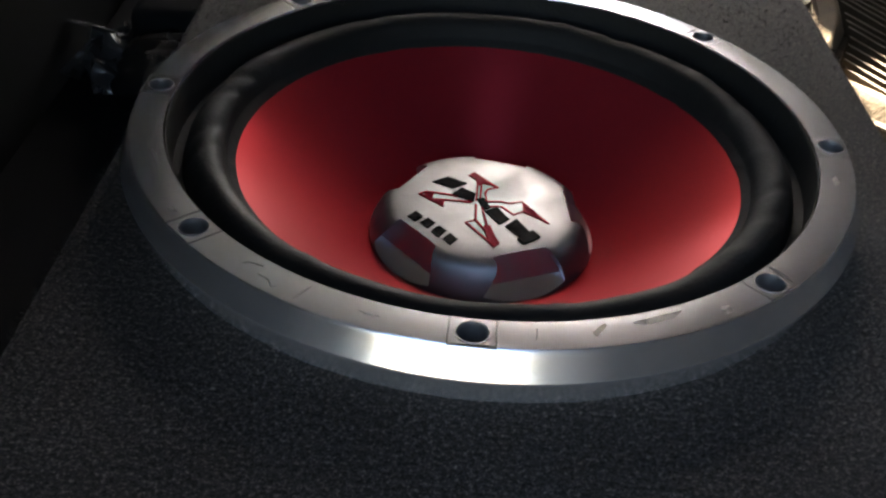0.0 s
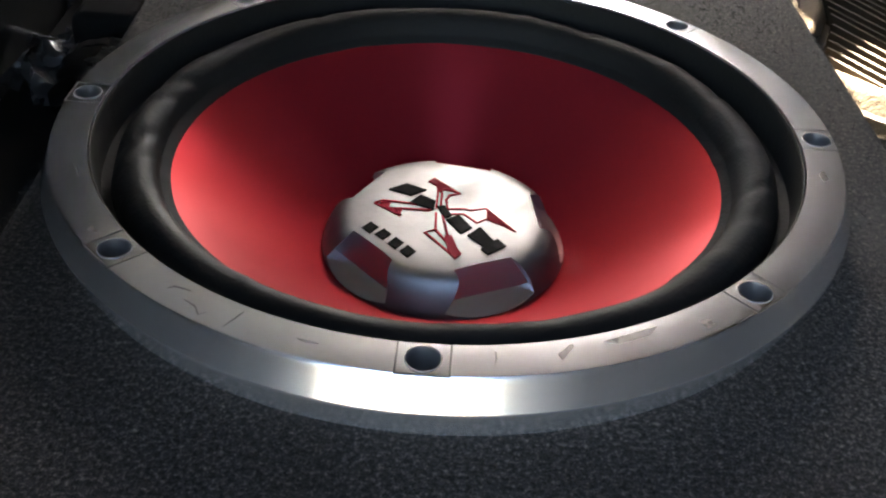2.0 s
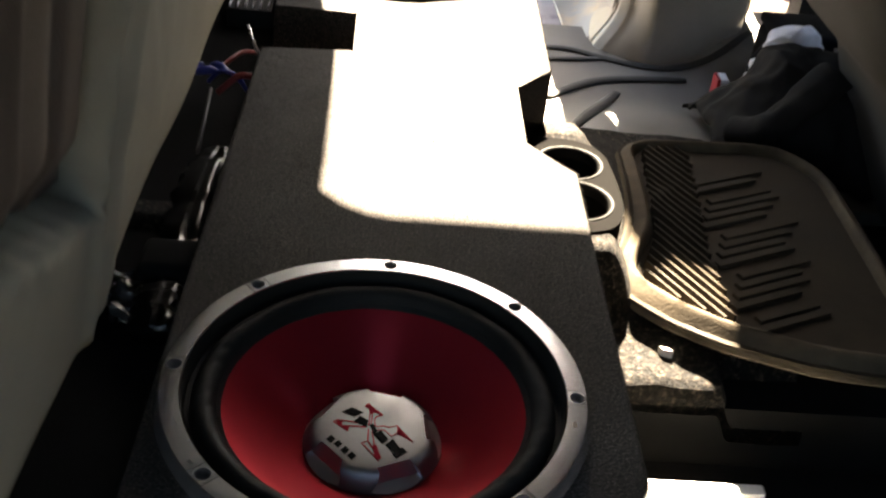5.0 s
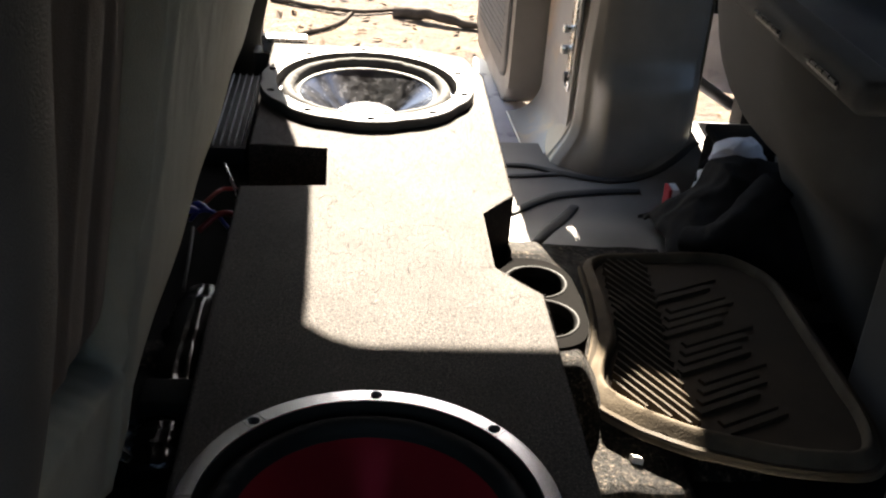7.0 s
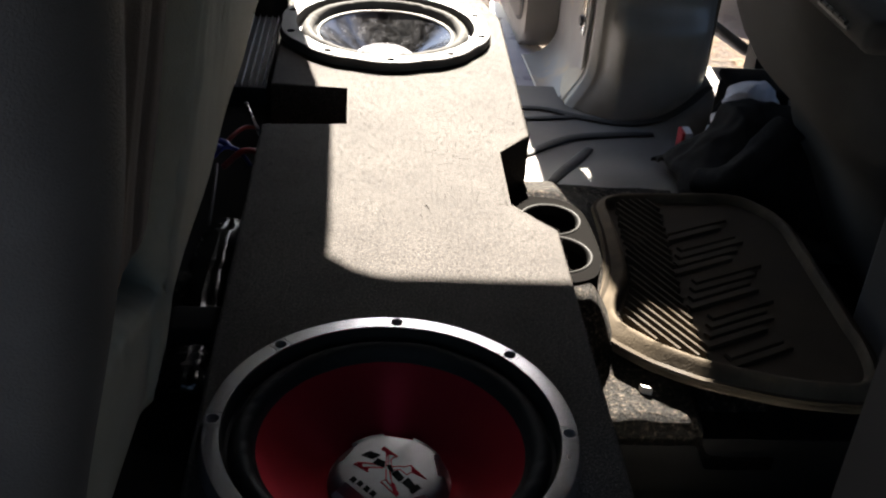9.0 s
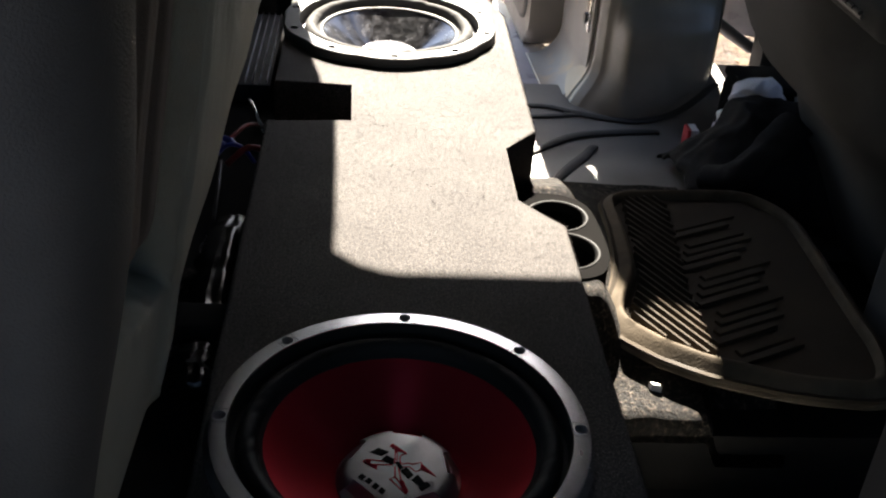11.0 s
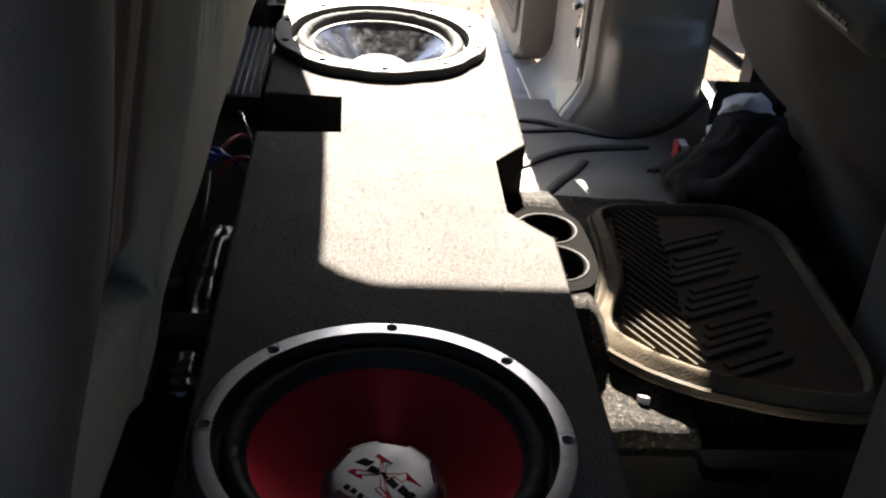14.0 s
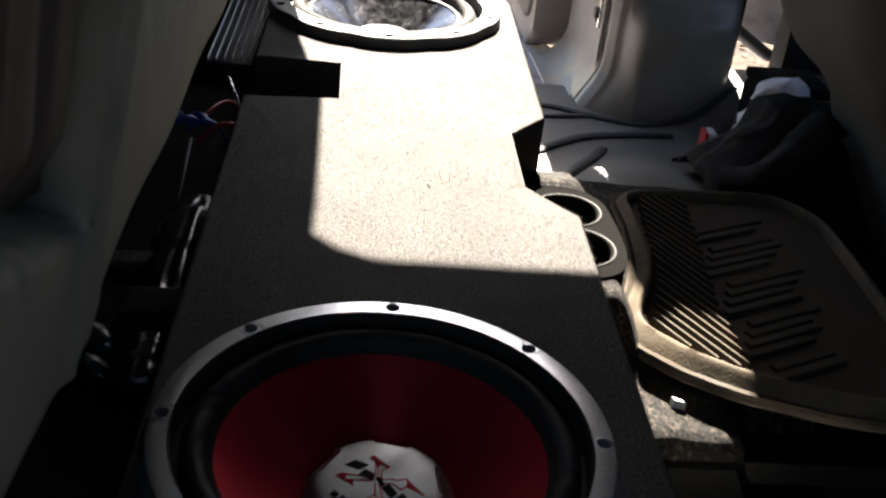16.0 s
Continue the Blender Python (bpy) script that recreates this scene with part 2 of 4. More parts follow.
def bm_tube(points, radius, seg=10, squash=1.0):
    """A round rod along points; radius may be a list."""
    bm = bmesh.new()
    pts = [Vector(p) for p in points]
    rad = radius if isinstance(radius, (list, tuple)) else [radius] * len(pts)
    rings = []
    for i, p in enumerate(pts):
        d = (pts[min(i + 1, len(pts) - 1)] - pts[max(i - 1, 0)]).normalized()
        up = Vector((0, 0, 1)) if abs(d.z) < 0.9 else Vector((1, 0, 0))
        a = d.cross(up).normalized()
        b = a.cross(d).normalized()
        rings.append([bm.verts.new(p + (a * math.cos(2 * math.pi * k / seg) + b * squash * math.sin(2 * math.pi * k / seg)) * rad[i]) for k in range(seg)])
    for a, c in zip(rings, rings[1:]):
        for k in range(seg):
            bm.faces.new((a[k], a[(k + 1) % seg], c[(k + 1) % seg], c[k]))
    bm.faces.new(rings[0][::-1])
    bm.faces.new(rings[-1])
    return bm


def smooth_path(points, steps=6):
    """Catmull-Rom through points."""
    p = [Vector(q) for q in points]
    p = [p[0] * 2 - p[1]] + p + [p[-1] * 2 - p[-2]]
    out = []
    for i in range(1, len(p) - 2):
        for s in range(steps):
            t = s / steps
            out.append(0.5 * (2 * p[i] + (p[i + 1] - p[i - 1]) * t + (2 * p[i - 1] - 5 * p[i] + 4 * p[i + 1] - p[i + 2]) * t * t
                              + (3 * p[i] - p[i - 1] - 3 * p[i + 1] + p[i + 2]) * t ** 3))
    out.append(p[-2])
    return out


def bm_slab(fn, nu, nv, off):
    """A closed slab: the sheet fn(u, v) and its copy moved by off."""
    bm = bmesh.new()
    off = Vector(off)
    a = [[bm.verts.new(fn(i / nu, j / nv)) for j in range(nv + 1)] for i in range(nu + 1)]
    b = [[bm.verts.new(a[i][j].co + off) for j in range(nv + 1)] for i in range(nu + 1)]
    for i in range(nu):
        for j in range(nv):
            bm.faces.new((a[i][j], a[i + 1][j], a[i + 1][j + 1], a[i][j + 1]))
            bm.faces.new((b[i][j], b[i][j + 1], b[i + 1][j + 1], b[i + 1][j]))
    for i in range(nu):
        for j in (0, nv):
            bm.faces.new((a[i][j], a[i + 1][j], b[i + 1][j], b[i][j]))
    for j in range(nv):
        for i in (0, nu):
            bm.faces.new((a[i][j], a[i][j + 1], b[i][j + 1], b[i][j]))
    return bm


def bm_sheet(fn, nu, nv, thick=0.0):
    """A sheet from fn(u, v), both 0 to 1, with thickness."""
    bm = bmesh.new()
    g = [[bm.verts.new(fn(i / nu, j / nv)) for j in range(nv + 1)] for i in range(nu + 1)]
    for i in range(nu):
        for j in range(nv):
            bm.faces.new((g[i][j], g[i + 1][j], g[i + 1][j + 1], g[i][j + 1]))
    if thick:
        bm.normal_update()
        bmesh.ops.solidify(bm, geom=bm.faces[:], thickness=thick)
    return bm


def cut(bm_a, bm_b):
    """bm_a with bm_b taken away."""
    obs = []
    for bm in (bm_a, bm_b):
        bmesh.ops.recalc_face_normals(bm, faces=bm.faces)
        me = bpy.data.meshes.new("cut")
        bm.to_mesh(me)
        bm.free()
        obs.append(new("cut", me))
    mod = obs[0].modifiers.new("cut", "BOOLEAN")
    mod.operation, mod.object, mod.solver = "DIFFERENCE", obs[1], "EXACT"
    dg = bpy.context.evaluated_depsgraph_get()
    dg.update()
    out = bmesh.new()
    out.from_mesh(obs[0].evaluated_get(dg).to_mesh())
    for o in obs:
        bpy.data.objects.remove(o, do_unlink=True)
    return out


def join(bm, other):
    me = bpy.data.meshes.new("join")
    other.to_mesh(me)
    other.free()
    bm.from_mesh(me)
    bpy.data.meshes.remove(me)
    return bm


# ---- setting ----
DOOR_Y, NEAR_Y = 1.30, -0.36        # planes of the far and the near door openings
ground = part("ground", bm_sheet(lambda u, v: (-60 + 120 * u, -60 + 120 * v, -0.78), 2, 2), GROUND)
tagged(ground, "dry tan dirt yard scattered with leaves", "ground", kind="structure")


def structure(name, bm, material, label, category, smooth=None):
    return tagged(part(name, bm, material, smooth=smooth), label, category, kind="structure")


def ease(t):
    t = max(0.0, min(1.0, t))
    return t * t * (3 - 2 * t)


def hump(x, y):
    """Height of the carpeted floor: a hump in mid-cab that falls away towards the front."""
    s = ease(1 - abs((y - 0.52) / 0.26))
    return -0.143 + 0.062 * s * ease((0.37 - x) / 0.14) + 0.0025 * noise.noise((x * 30, y * 30, 0))


def floor_point(u, v):
    x, y = -0.36 + 0.80 * u, 0.205 + 0.54 * v
    well = 0.06 if math.hypot(x - 0.208, y - 0.413) < 0.040 or math.hypot(x - 0.210, y - 0.497) < 0.036 else 0.0
    drop = 0.035 * ease((x - 0.345) / 0.02) * ease((0.27 - y) / 0.03)
    shelf = 0.028 * ease((x - 0.17) / 0.02) * ease((0.262 - x) / 0.03) * ease((y - 0.54) / 0.04) * ease((0.690 - y) / 0.05)
    drop += 0.014 * max(0.0, (0.225 - y) / 0.020) ** 2
    # the carpet is drawn up to the cup holder's plate and falls off in front of it
    bank = max(0.0, -0.063 - hump(x, y)) * ease((y - 0.276) / 0.064) * ease((0.285 - x) / 0.050) * ease((0.372 - y) / 0.012)
    return (x, y, hump(x, y) + shelf + bank - well - drop)


structure("floor", bm_slab(floor_point, 160, 112, (0, 0, -0.02)), FLOORCARPET, "worn tan-grey carpet over the cab's floor hump", "floor", 70)
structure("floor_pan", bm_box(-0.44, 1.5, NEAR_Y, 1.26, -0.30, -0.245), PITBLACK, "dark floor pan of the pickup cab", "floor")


def vinyl_point(u, v):
    x, y = 0.14 + 0.86 * u, 0.66 + 0.60 * v
    # dished foot well with a raised round shoulder towards the mat
    d = math.hypot((x - 0.40) / 0.22, (y - 0.78) / 0.17)
    z = -0.196 + 0.030 * ease(1.15 - d) + 0.055 * ease((x - 0.44) / 0.16) * ease((y - 1.02) / 0.14)
    z += 0.045 * ease((0.76 - y) / 0.10) * ease((0.42 - x) / 0.1) * ease((x - 0.235) / 0.06)
    return (x, y, z)


structure("floor_vinyl", bm_slab(vinyl_point, 60, 44, (0, 0, -0.02)), VINYL, "dark grey moulded vinyl floor by the door", "floor", 70)


def vinyl_z(x, y):
    return vinyl_point((x - 0.14) / 0.86, (y - 0.66) / 0.60)[2]


def floor_rib(points, r):
    pts = smooth_path([(x, y, 0) for x, y in points], 8)
    n = len(pts) - 1
    return bm_tube([(p.x, p.y, vinyl_z(p.x, p.y) + 0.002) for p in pts], [r * (0.35 + 0.65 * math.sin(math.pi * (0.08 + 0.84 * i / n)) ** 0.5) for i in range(n + 1)], 8, 0.35)


for pts, r in (([(0.255, 1.10), (0.31, 1.108), (0.372, 1.12)], 0.008), ([(0.245, 0.95), (0.30, 1.0), (0.35, 1.03), (0.44, 1.048), (0.49, 1.05)], 0.0115), ([(0.27, 0.82), (0.315, 0.90), (0.362, 0.985)], 0.0115)):
    structure("trim_floor_rib", floor_rib(pts, r), GROOVE, "black moulded rib on the vinyl floor", "trim", 180)
structure("trim_door_seal", floor_rib([(0.235, 1.148), (0.30, 1.148), (0.36, 1.120), (0.42, 1.098), (0.48, 1.092), (0.53, 1.098), (0.575, 1.120), (0.615, 1.155)], 0.010), GROOVE, "black rubber door seal along the floor's edge", "trim", 180)

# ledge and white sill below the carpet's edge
# added near-black block fills the space under the carpet's edge
structure("trim_step", bm_box(0.20, 0.60, 0.205, 0.740, -0.246, -0.166), PITBLACK, "added dark filler block under the raised carpet", "trim")
structure("trim_seat_rail", bm_box(0.26, 0.385, 0.128, 0.142, -0.222, -0.205, 0.003), WHITETRIM, "pale metal seat rail on the floor", "trim", 40)
structure("trim_seat_tab", bm_prism([(0.288, 0.259), (0.290, 0.253), (0.301, 0.250), (0.298, 0.255)], -0.145, -0.133, 0.002), WHITETRIM, "small pale plastic tab on the carpet", "trim", 40)
structure("trim_sill", bm_prism([(0.225, -0.10), (0.245, 0.03), (0.27, 0.105), (0.40, 0.105), (0.365, 0.04), (0.36, -0.10)], -0.245, -0.225, 0.004), WHITETRIM, "pale plastic tray on the footwell floor", "trim", 40)

# roof and walls
structure("ceiling", bm_box(-0.44, 1.5, NEAR_Y, 1.26, 0.945, 1.02, 0.02), HEADLINER, "grey fabric headliner of the pickup cab", "ceiling")
structure("wall_roof_rail", bm_box(-0.44, 1.5, 1.262, 1.34, 0.937, 1.02, 0.004), PAINT, "roof rail over the open passenger door", "wall")
structure("wall_back", bm_box(-0.50, -0.44, NEAR_Y, 1.33, -0.30, 1.02), SHELL, "dark lined back wall of the cab", "wall")
structure("wall_front", bm_box(1.5, 1.56, NEAR_Y, 1.33, -0.30, 0.45), SHELL, "dark dashboard end of the cab below the open windscreen", "wall")
# driver's-side walls out of view, drawn in close to limit the entering light
structure("wall_near_front", bm_box(0.165, 1.5, NEAR_Y - 0.06, NEAR_Y, -0.30, 1.02), SHELL, "unseen dark wall that narrows the driver's opening", "wall")
structure("wall_near_rear", bm_box(-0.50, -0.16, NEAR_Y - 0.06, NEAR_Y, -0.30, 1.02), SHELL, "dark rear pillar of the driver's side", "wall")
structure("wall_near_top_blocker", bm_box(-0.16, 0.165, NEAR_Y - 0.06, NEAR_Y, 0.57, 1.02), SHELL, "unseen dark panel that blocks high skylight at the driver's opening", "wall")
# added outside the cab only to block skylight from the side
structure("wall_near_side_blocker", bm_box(0.170, 0.24, -1.0, NEAR_Y - 0.062, -0.30, 0.95), SHELL, "unseen dark panel that blocks side light at the driver's opening", "wall")
structure("wall_near_sill", bm_box(-0.16, 0.165, NEAR_Y - 0.06, NEAR_Y, -0.42, -0.14), SHELL, "unseen dark sill raised to cut light at the driver's opening", "wall")
structure("wall_far_front", bm_box(0.735, 1.5, 1.27, 1.33, -0.30, 0.937), SHELL, "closed lower front of the passenger side", "wall")
# added out of view to keep stray sun off the jacket and mat
structure("wall_far_sun_blocker", bm_box(0.6065, 0.735, 1.272, 1.328, 0.07, 0.937), SHELL, "unseen dark panel that blocks stray sun on the passenger side", "wall")
structure("wall_sill", bm_box(-0.50, 1.5, 1.27, 1.46, -0.50, -0.214, 0.012), PAINT, "silver painted door sill", "wall", 40)


def rear_pillar():
    """Rear edge of the far door opening: leans forward as it rises and rounds into the roof rail."""
    edge = [(-0.20, -0.21), (-0.19, 0.0), (-0.150, 0.20), (-0.112, 0.34), (-0.085, 0.44), (-0.062, 0.52), (-0.039, 0.60), (-0.027, 0.72), (-0.016, 0.84), (-0.0127, 0.893), (0.014, 0.9146), (0.041, 0.926), (0.06, 0.929), (0.12, 0.932)]
    poly = [(-0.44, -0.21)] + edge + [(0.12, 1.02), (-0.44, 1.02)]
    bm = bm_prism(poly, -0.028, 0.028)
    for v in bm.verts:
        v.co = Vector((v.co.x, DOOR_Y + v.co.z, v.co.y))
    return bm


structure("wall_rear_pillar", rear_pillar(), SHELL, "dark rear pillar beside the open passenger door", "wall")

# ---- subwoofer box ----
BOX = [(-0.165, -0.27), (0.085, -0.27), (0.196, -0.062), (0.195, 0.369), (0.142, 0.424), (0.142, 0.564), (0.192, 0.617), (0.197, 1.075), (0.175, 1.172), (0.10, 1.212),
       (-0.165, 1.215), (-0.165, 0.757), (-0.051, 0.757), (-0.049, 0.628), (-0.165, 0.626)]
SUB2 = (0.001, 0.990)
box = empty("speaker_box", "long charcoal-carpeted subwoofer box with notched sides on the floor", "speaker box", (0, 0, -0.243))


def box_shell():
    bm = bm_prism(BOX, -0.243, 0.0, 0.004, 3)
    holes = bm_lathe([(0, -0.18), (0.134, -0.18), (0.134, 0.05), (0, 0.05)], 64)
    other = bm_lathe([(0, -0.18), (0.142, -0.18), (0.142, 0.05), (0, 0.05)], 64)
    bmesh.ops.translate(other, vec=(*SUB2, 0), verts=other.verts)
    join(holes, other)
    return cut(bm, holes)


shell = part("carpeted_shell", box_shell(), CARPET, box)
shell.location = (0, 0, 0.243)


def carpet_fuzz():
    """Short fibres along the box's upper edges and loose over its top."""
    rnd = random.Random(7)
    verts, faces = [], []

    def tuft(p, d, w):
        s = d.cross(Vector((rnd.uniform(-1, 1), rnd.uniform(-1, 1), rnd.uniform(-1, 1)))).normalized() * w
        i = len(verts)
        verts.extend([p - s, p + s, p + d])
        faces.append((i, i + 1, i + 2))

    n = len(BOX)
    for i in range(n):
        a, b = Vector((*BOX[i], 0)), Vector((*BOX[(i + 1) % n], 0))
        out = Vector((b.y - a.y, a.x - b.x, 0)).normalized()
        for _ in range(int((b - a).length * 2600)):
            p = a.lerp(b, rnd.random()) - out * rnd.uniform(0.0005, 0.003)
            p.z = -rnd.uniform(0.0, 0.0022)
            tuft(p, (out * rnd.uniform(0.1, 1) + Vector((rnd.uniform(-1, 1), rnd.uniform(-1, 1), rnd.uniform(0.2, 1))) * 0.6).normalized() * rnd.uniform(0.002, 0.0042), 0.00016)
    count = 0
    while count < 40000:
        p = Vector((rnd.uniform(-0.163, 0.193), rnd.uniform(-0.26, 1.21), -0.0003))
        if p.length < 0.166 or (p - Vector((*SUB2, 0))).length < 0.178 or (p.x > 0.140 and 0.365 < p.y < 0.620) or (p.x < -0.047 and 0.624 < p.y < 0.759) or p.x > 0.19 + 0.53 * min(0, p.y + 0.07):
            continue
        count += 1
        tuft(p, Vector((rnd.uniform(-1, 1), rnd.uniform(-1, 1), rnd.uniform(0.25, 0.8))).normalized() * rnd.uniform(0.0015, 0.0038), 0.0002)
    me = bpy.data.meshes.new("carpet_fibres")
    me.from_pydata([tuple(v) for v in verts], [], faces)
    me.materials.append(FIBRE)
    ob = new("carpet_fibre", me)
    ob.parent = box
    ob.location = (0, 0, 0.243)
    return tagged(ob, "loose charcoal carpet fibres", kind="stuff")


carpet_fuzz()

# ---- near subwoofer ----
PHI = -92.3


def polar(r, deg, z):
    return Vector((r * math.cos(radians(deg)), r * math.sin(radians(deg)), z))


def copies(src, mats):
    for m in mats:
        o = src.copy()
        scene.collection.objects.link(o)
        o.matrix_basis = m


def put_round(src, r, start, n, turned=True, step=None):
    step = step or 360 / n
    ms = [Matrix.Translation(polar(r, start + step * k, 0)) @ Matrix.Rotation(radians(start + step * k if turned else 0), 4, "Z") for k in range(n)]
    src.matrix_basis = ms[0]
    copies(src, ms[1:])


sub = empty("subwoofer", "red cone subwoofer with scuffed silver ring set in the carpeted box", "subwoofer", group="subwoofers in the box")
RB = 0.1470


def ring_with_holes(prof, rb, start, n, r_hole, seg=160):
    bm = bm_lathe(prof, seg, True)
    cutter = bmesh.new()
    for k in range(n):
        c = bmesh.new()
        bmesh.ops.create_cone(c, cap_ends=True, segments=24, radius1=r_hole * 0.96, radius2=r_hole * 1.04, depth=0.04, matrix=Matrix.Translation(polar(rb, start + 360 / n * k, 0.028)))
        join(cutter, c)
    return cut(bm, cutter)


RING1 = [(0.1396, 0.004), (0.1396, 0.0228), (0.1400, 0.0239), (0.1530, 0.0240), (0.1537, 0.0239), (0.1542, 0.0235), (0.1545, 0.0229), (0.1548, 0.0221), (0.1581, 0.0132), (0.1584, 0.0126), (0.1584, 0.0119), (0.1578, 0.0114), (0.1546, 0.0107), (0.1540, 0.0002), (0.1396, 0.0002)]
part("ring", ring_with_holes(RING1, RB, PHI, 8, 0.0055), SILVER, sub, "scuffed silver mounting ring", 30)


def surround_mesh(r0, r1, z0, h, seed, seg=192):
    """Rubber half roll between radii r0 and r1, a little creased."""
    mid, half = (r0 + r1) / 2, (r1 - r0) / 2 - 0.0015
    prof = [(r1, z0 - 0.002), (r1 - 0.0012, z0)] + [(mid + half * math.cos(radians(a)), z0 + h * math.sin(radians(a))) for a in range(8, 173, 10)] + [(r0 + 0.0012, z0 + 0.0004), (r0 - 0.002, z0 - 0.0006), (r0 - 0.0024, z0 - 0.0022)]
    bm = bm_lathe(prof, seg)
    dents = [(163, 2.0, 0.0032), (171, 1.6, 0.0024), (186, 2.4, 0.0030), (194, 1.5, 0.0022), (205, 2.5, 0.0016), (58, 2.2, 0.0022), (20, 1.8, 0.0020), (-14, 1.6, 0.0020), (-24, 2.4, 0.0018), (118, 2.0, 0.0014)]
    for v in bm.verts:
        k = noise.noise((v.co.x * 26 + seed, v.co.y * 26, v.co.z * 40))
        c = math.atan2(v.co.y, v.co.x)
        v.co.z += 0.0009 * k + 0.0007 * max(0, math.sin(c * 9 + seed + 3 * k)) ** 6
        for ang, w, depth in dents:
            d = (math.degrees(c) - ang - 60 * (math.hypot(v.co.x, v.co.y) - mid) / half * 0.06 + 180) % 360 - 180
            v.co.z -= 0.5 * depth * math.exp(-(d / w) ** 2) * max(0.0, v.co.z - z0) / h
    return bm


part("inner_gasket", bm_lathe([(0.1325, 0.0035), (0.1335, 0.0052), (0.1375, 0.0058), (0.1383, 0.0075), (0.1387, 0.0212), (0.1390, 0.0226), (0.1394, 0.0230), (0.1395, 0.002)], 128), RUBBER, sub, "black inner gasket", 40)
part("surround", surround_mesh(0.1138, 0.1345, 0.0052, 0.0108, 1.7, 360), RUBBER, sub, "black rubber surround", 180)
part("cone", bm_lathe([(0.1143, 0.0048), (0.1118, 0.0038), (0.096, -0.0072), (0.075, -0.0225), (0.055, -0.0372), (0.040, -0.0480), (0, -0.0485)], 160), REDCONE, sub, "red anodised metal cone", 180)


def bolt_mesh():
    return bm_lathe([(0, 0.0070), (0.0020, 0.0070), (0.0022, 0.0108), (0.0038, 0.0118), (0.0045, 0.0100), (0.0052, 0.0065), (0, 0.0065)], 20)


def pad_mesh():
    """Dark seam round a bolt's seat on the ring's top."""
    bm = bmesh.new()
    for s in (-1, 1):
        join(bm, bm_box(-0.0074, 0.0068, s * 0.0080 - 0.00022, s * 0.0080 + 0.00022, 0.0236, 0.02408))
    join(bm, bm_box(0.0066, 0.0070, -0.0080, 0.0080, 0.0236, 0.02408))
    return bm


put_round(part("bolt", bolt_mesh(), BOLT, sub, "dark recessed bolt", smooth=35), RB, PHI, 8)
put_round(part("bolt_well", bm_lathe([(0.0046, 0.0085), (0.0050, 0.0120), (0.0050, 0.0228), (0.0053, 0.02425), (0.0057, 0.02425), (0.0057, 0.0238)], 24), WELL, sub, "dark bolt well", 60), RB, PHI, 8)
put_round(part("bolt_seat", pad_mesh(), GROOVE, sub, "dark seam round a bolt hole"), RB, PHI, 8)



def scuff(polys, material, label):
    """Small worn marks lying on the ring's flat top, outlines in millimetres."""
    for poly in polys:
        bm = bm_prism([(x / 1000, y / 1000) for x, y in poly], 0.0236, 0.02408)
        part("scuff_mark", bm, material, sub, label)


def thin(line, w):
    p = [Vector(q) for q in line]
    lft, rgt = [], []
    for i, q in enumerate(p):
        d = (p[min(i + 1, len(p) - 1)] - p[max(i - 1, 0)]).normalized()
        k = w / 2 if 0 < i < len(p) - 1 else w / 6
        lft.append(q + Vector((-d.y, d.x)) * k)
        rgt.append(q - Vector((-d.y, d.x)) * k)
    return [(v.x, v.y) for v in rgt + lft[::-1]]


scuff([thin(p, 0.45) for p in ([(-86.4, -119.0), (-84.3, -117.9), (-78.8, -119.9)], [(-80.1, -124.4), (-76.2, -127.1), (-74.5, -131.2), (-72.1, -129.9)], [(-60.9, -128.7), (-63.4, -132.6), (-66.2, -136.5)],
                              [(15.3, -142.2), (15.4, -145.5), (14.8, -148.8)], [(-43.7, -140.0), (-41.0, -141.4), (-36.7, -142.1)], [(-136.6, -48.8), (-133.6, -53.7), (-132.4, -57.4)],
                              [(102.0, 107.0), (106.0, 104.4), (108.5, 103.0)], [(-30.0, 143.0), (-24.0, 144.5), (-20.0, 145.2)])], SCRATCH, "dark scratch in the silver paint")
scuff([[(47.5, -135.7), (52.7, -136.3), (62.4, -131.6), (65.3, -127.4), (58.6, -130.4)], [(78.8, -124.1), (80.7, -127.3), (83.4, -125.4), (82.1, -122.6)], [(33.7, -142.4), (35.0, -144.7), (38.8, -138.3), (37.9, -137.3)],
       [(-119.9, -89.9), (-115.8, -91.0), (-118.7, -87.4)], [(141.0, -38.0), (143.5, -36.0), (142.8, -30.0), (140.6, -33.0)]], SCUFF, "grey smudge on the silver paint")

HUB_EDGE = [(0, -0.0212), (0.015, -0.0213), (0.030, -0.0218), (0.039, -0.0226), (0.0435, -0.0236), (0.0465, -0.0256), (0.0490, -0.0292), (0.0510, -0.0335), (0.0524, -0.0375), (0.0526, -0.0400)]
HUB_TOP = [(q.x, q.z) for q in smooth_path([(r, 0, z) for r, z in HUB_EDGE], 6)] + [(0, -0.0400)]


def dome_z(r):
    for (r0, z0), (r1, z1) in zip(HUB_TOP, HUB_TOP[1:]):
        if r <= r1:
            return z0 + (z1 - z0) * (r - r0) / (r1 - r0)
    return HUB_TOP[-2][1]


FACETS = [-66 + 72 * k for k in range(5)]


def facet_block(a):
    """Cutter for one facet: narrow at the cap's top, wide at its foot."""
    c = bm_box(0.0, 0.080, -0.5, 0.5, -0.0340, -0.012)
    for v in c.verts:
        low = v.co.z < -0.02
        v.co.y = math.copysign(0.0195 if low else 0.0062, v.co.y)
        if v.co.x < 0.04:
            v.co.x = 0.0440 if low else 0.0340
        elif low:
            v.co.z = -0.0545
            v.co.y *= 1.15
        else:
            v.co.y *= 1.6
            v.co.z = 0.02
    bmesh.ops.rotate(c, matrix=Matrix.Rotation(radians(a), 3, "Z"), verts=c.verts)
    return c


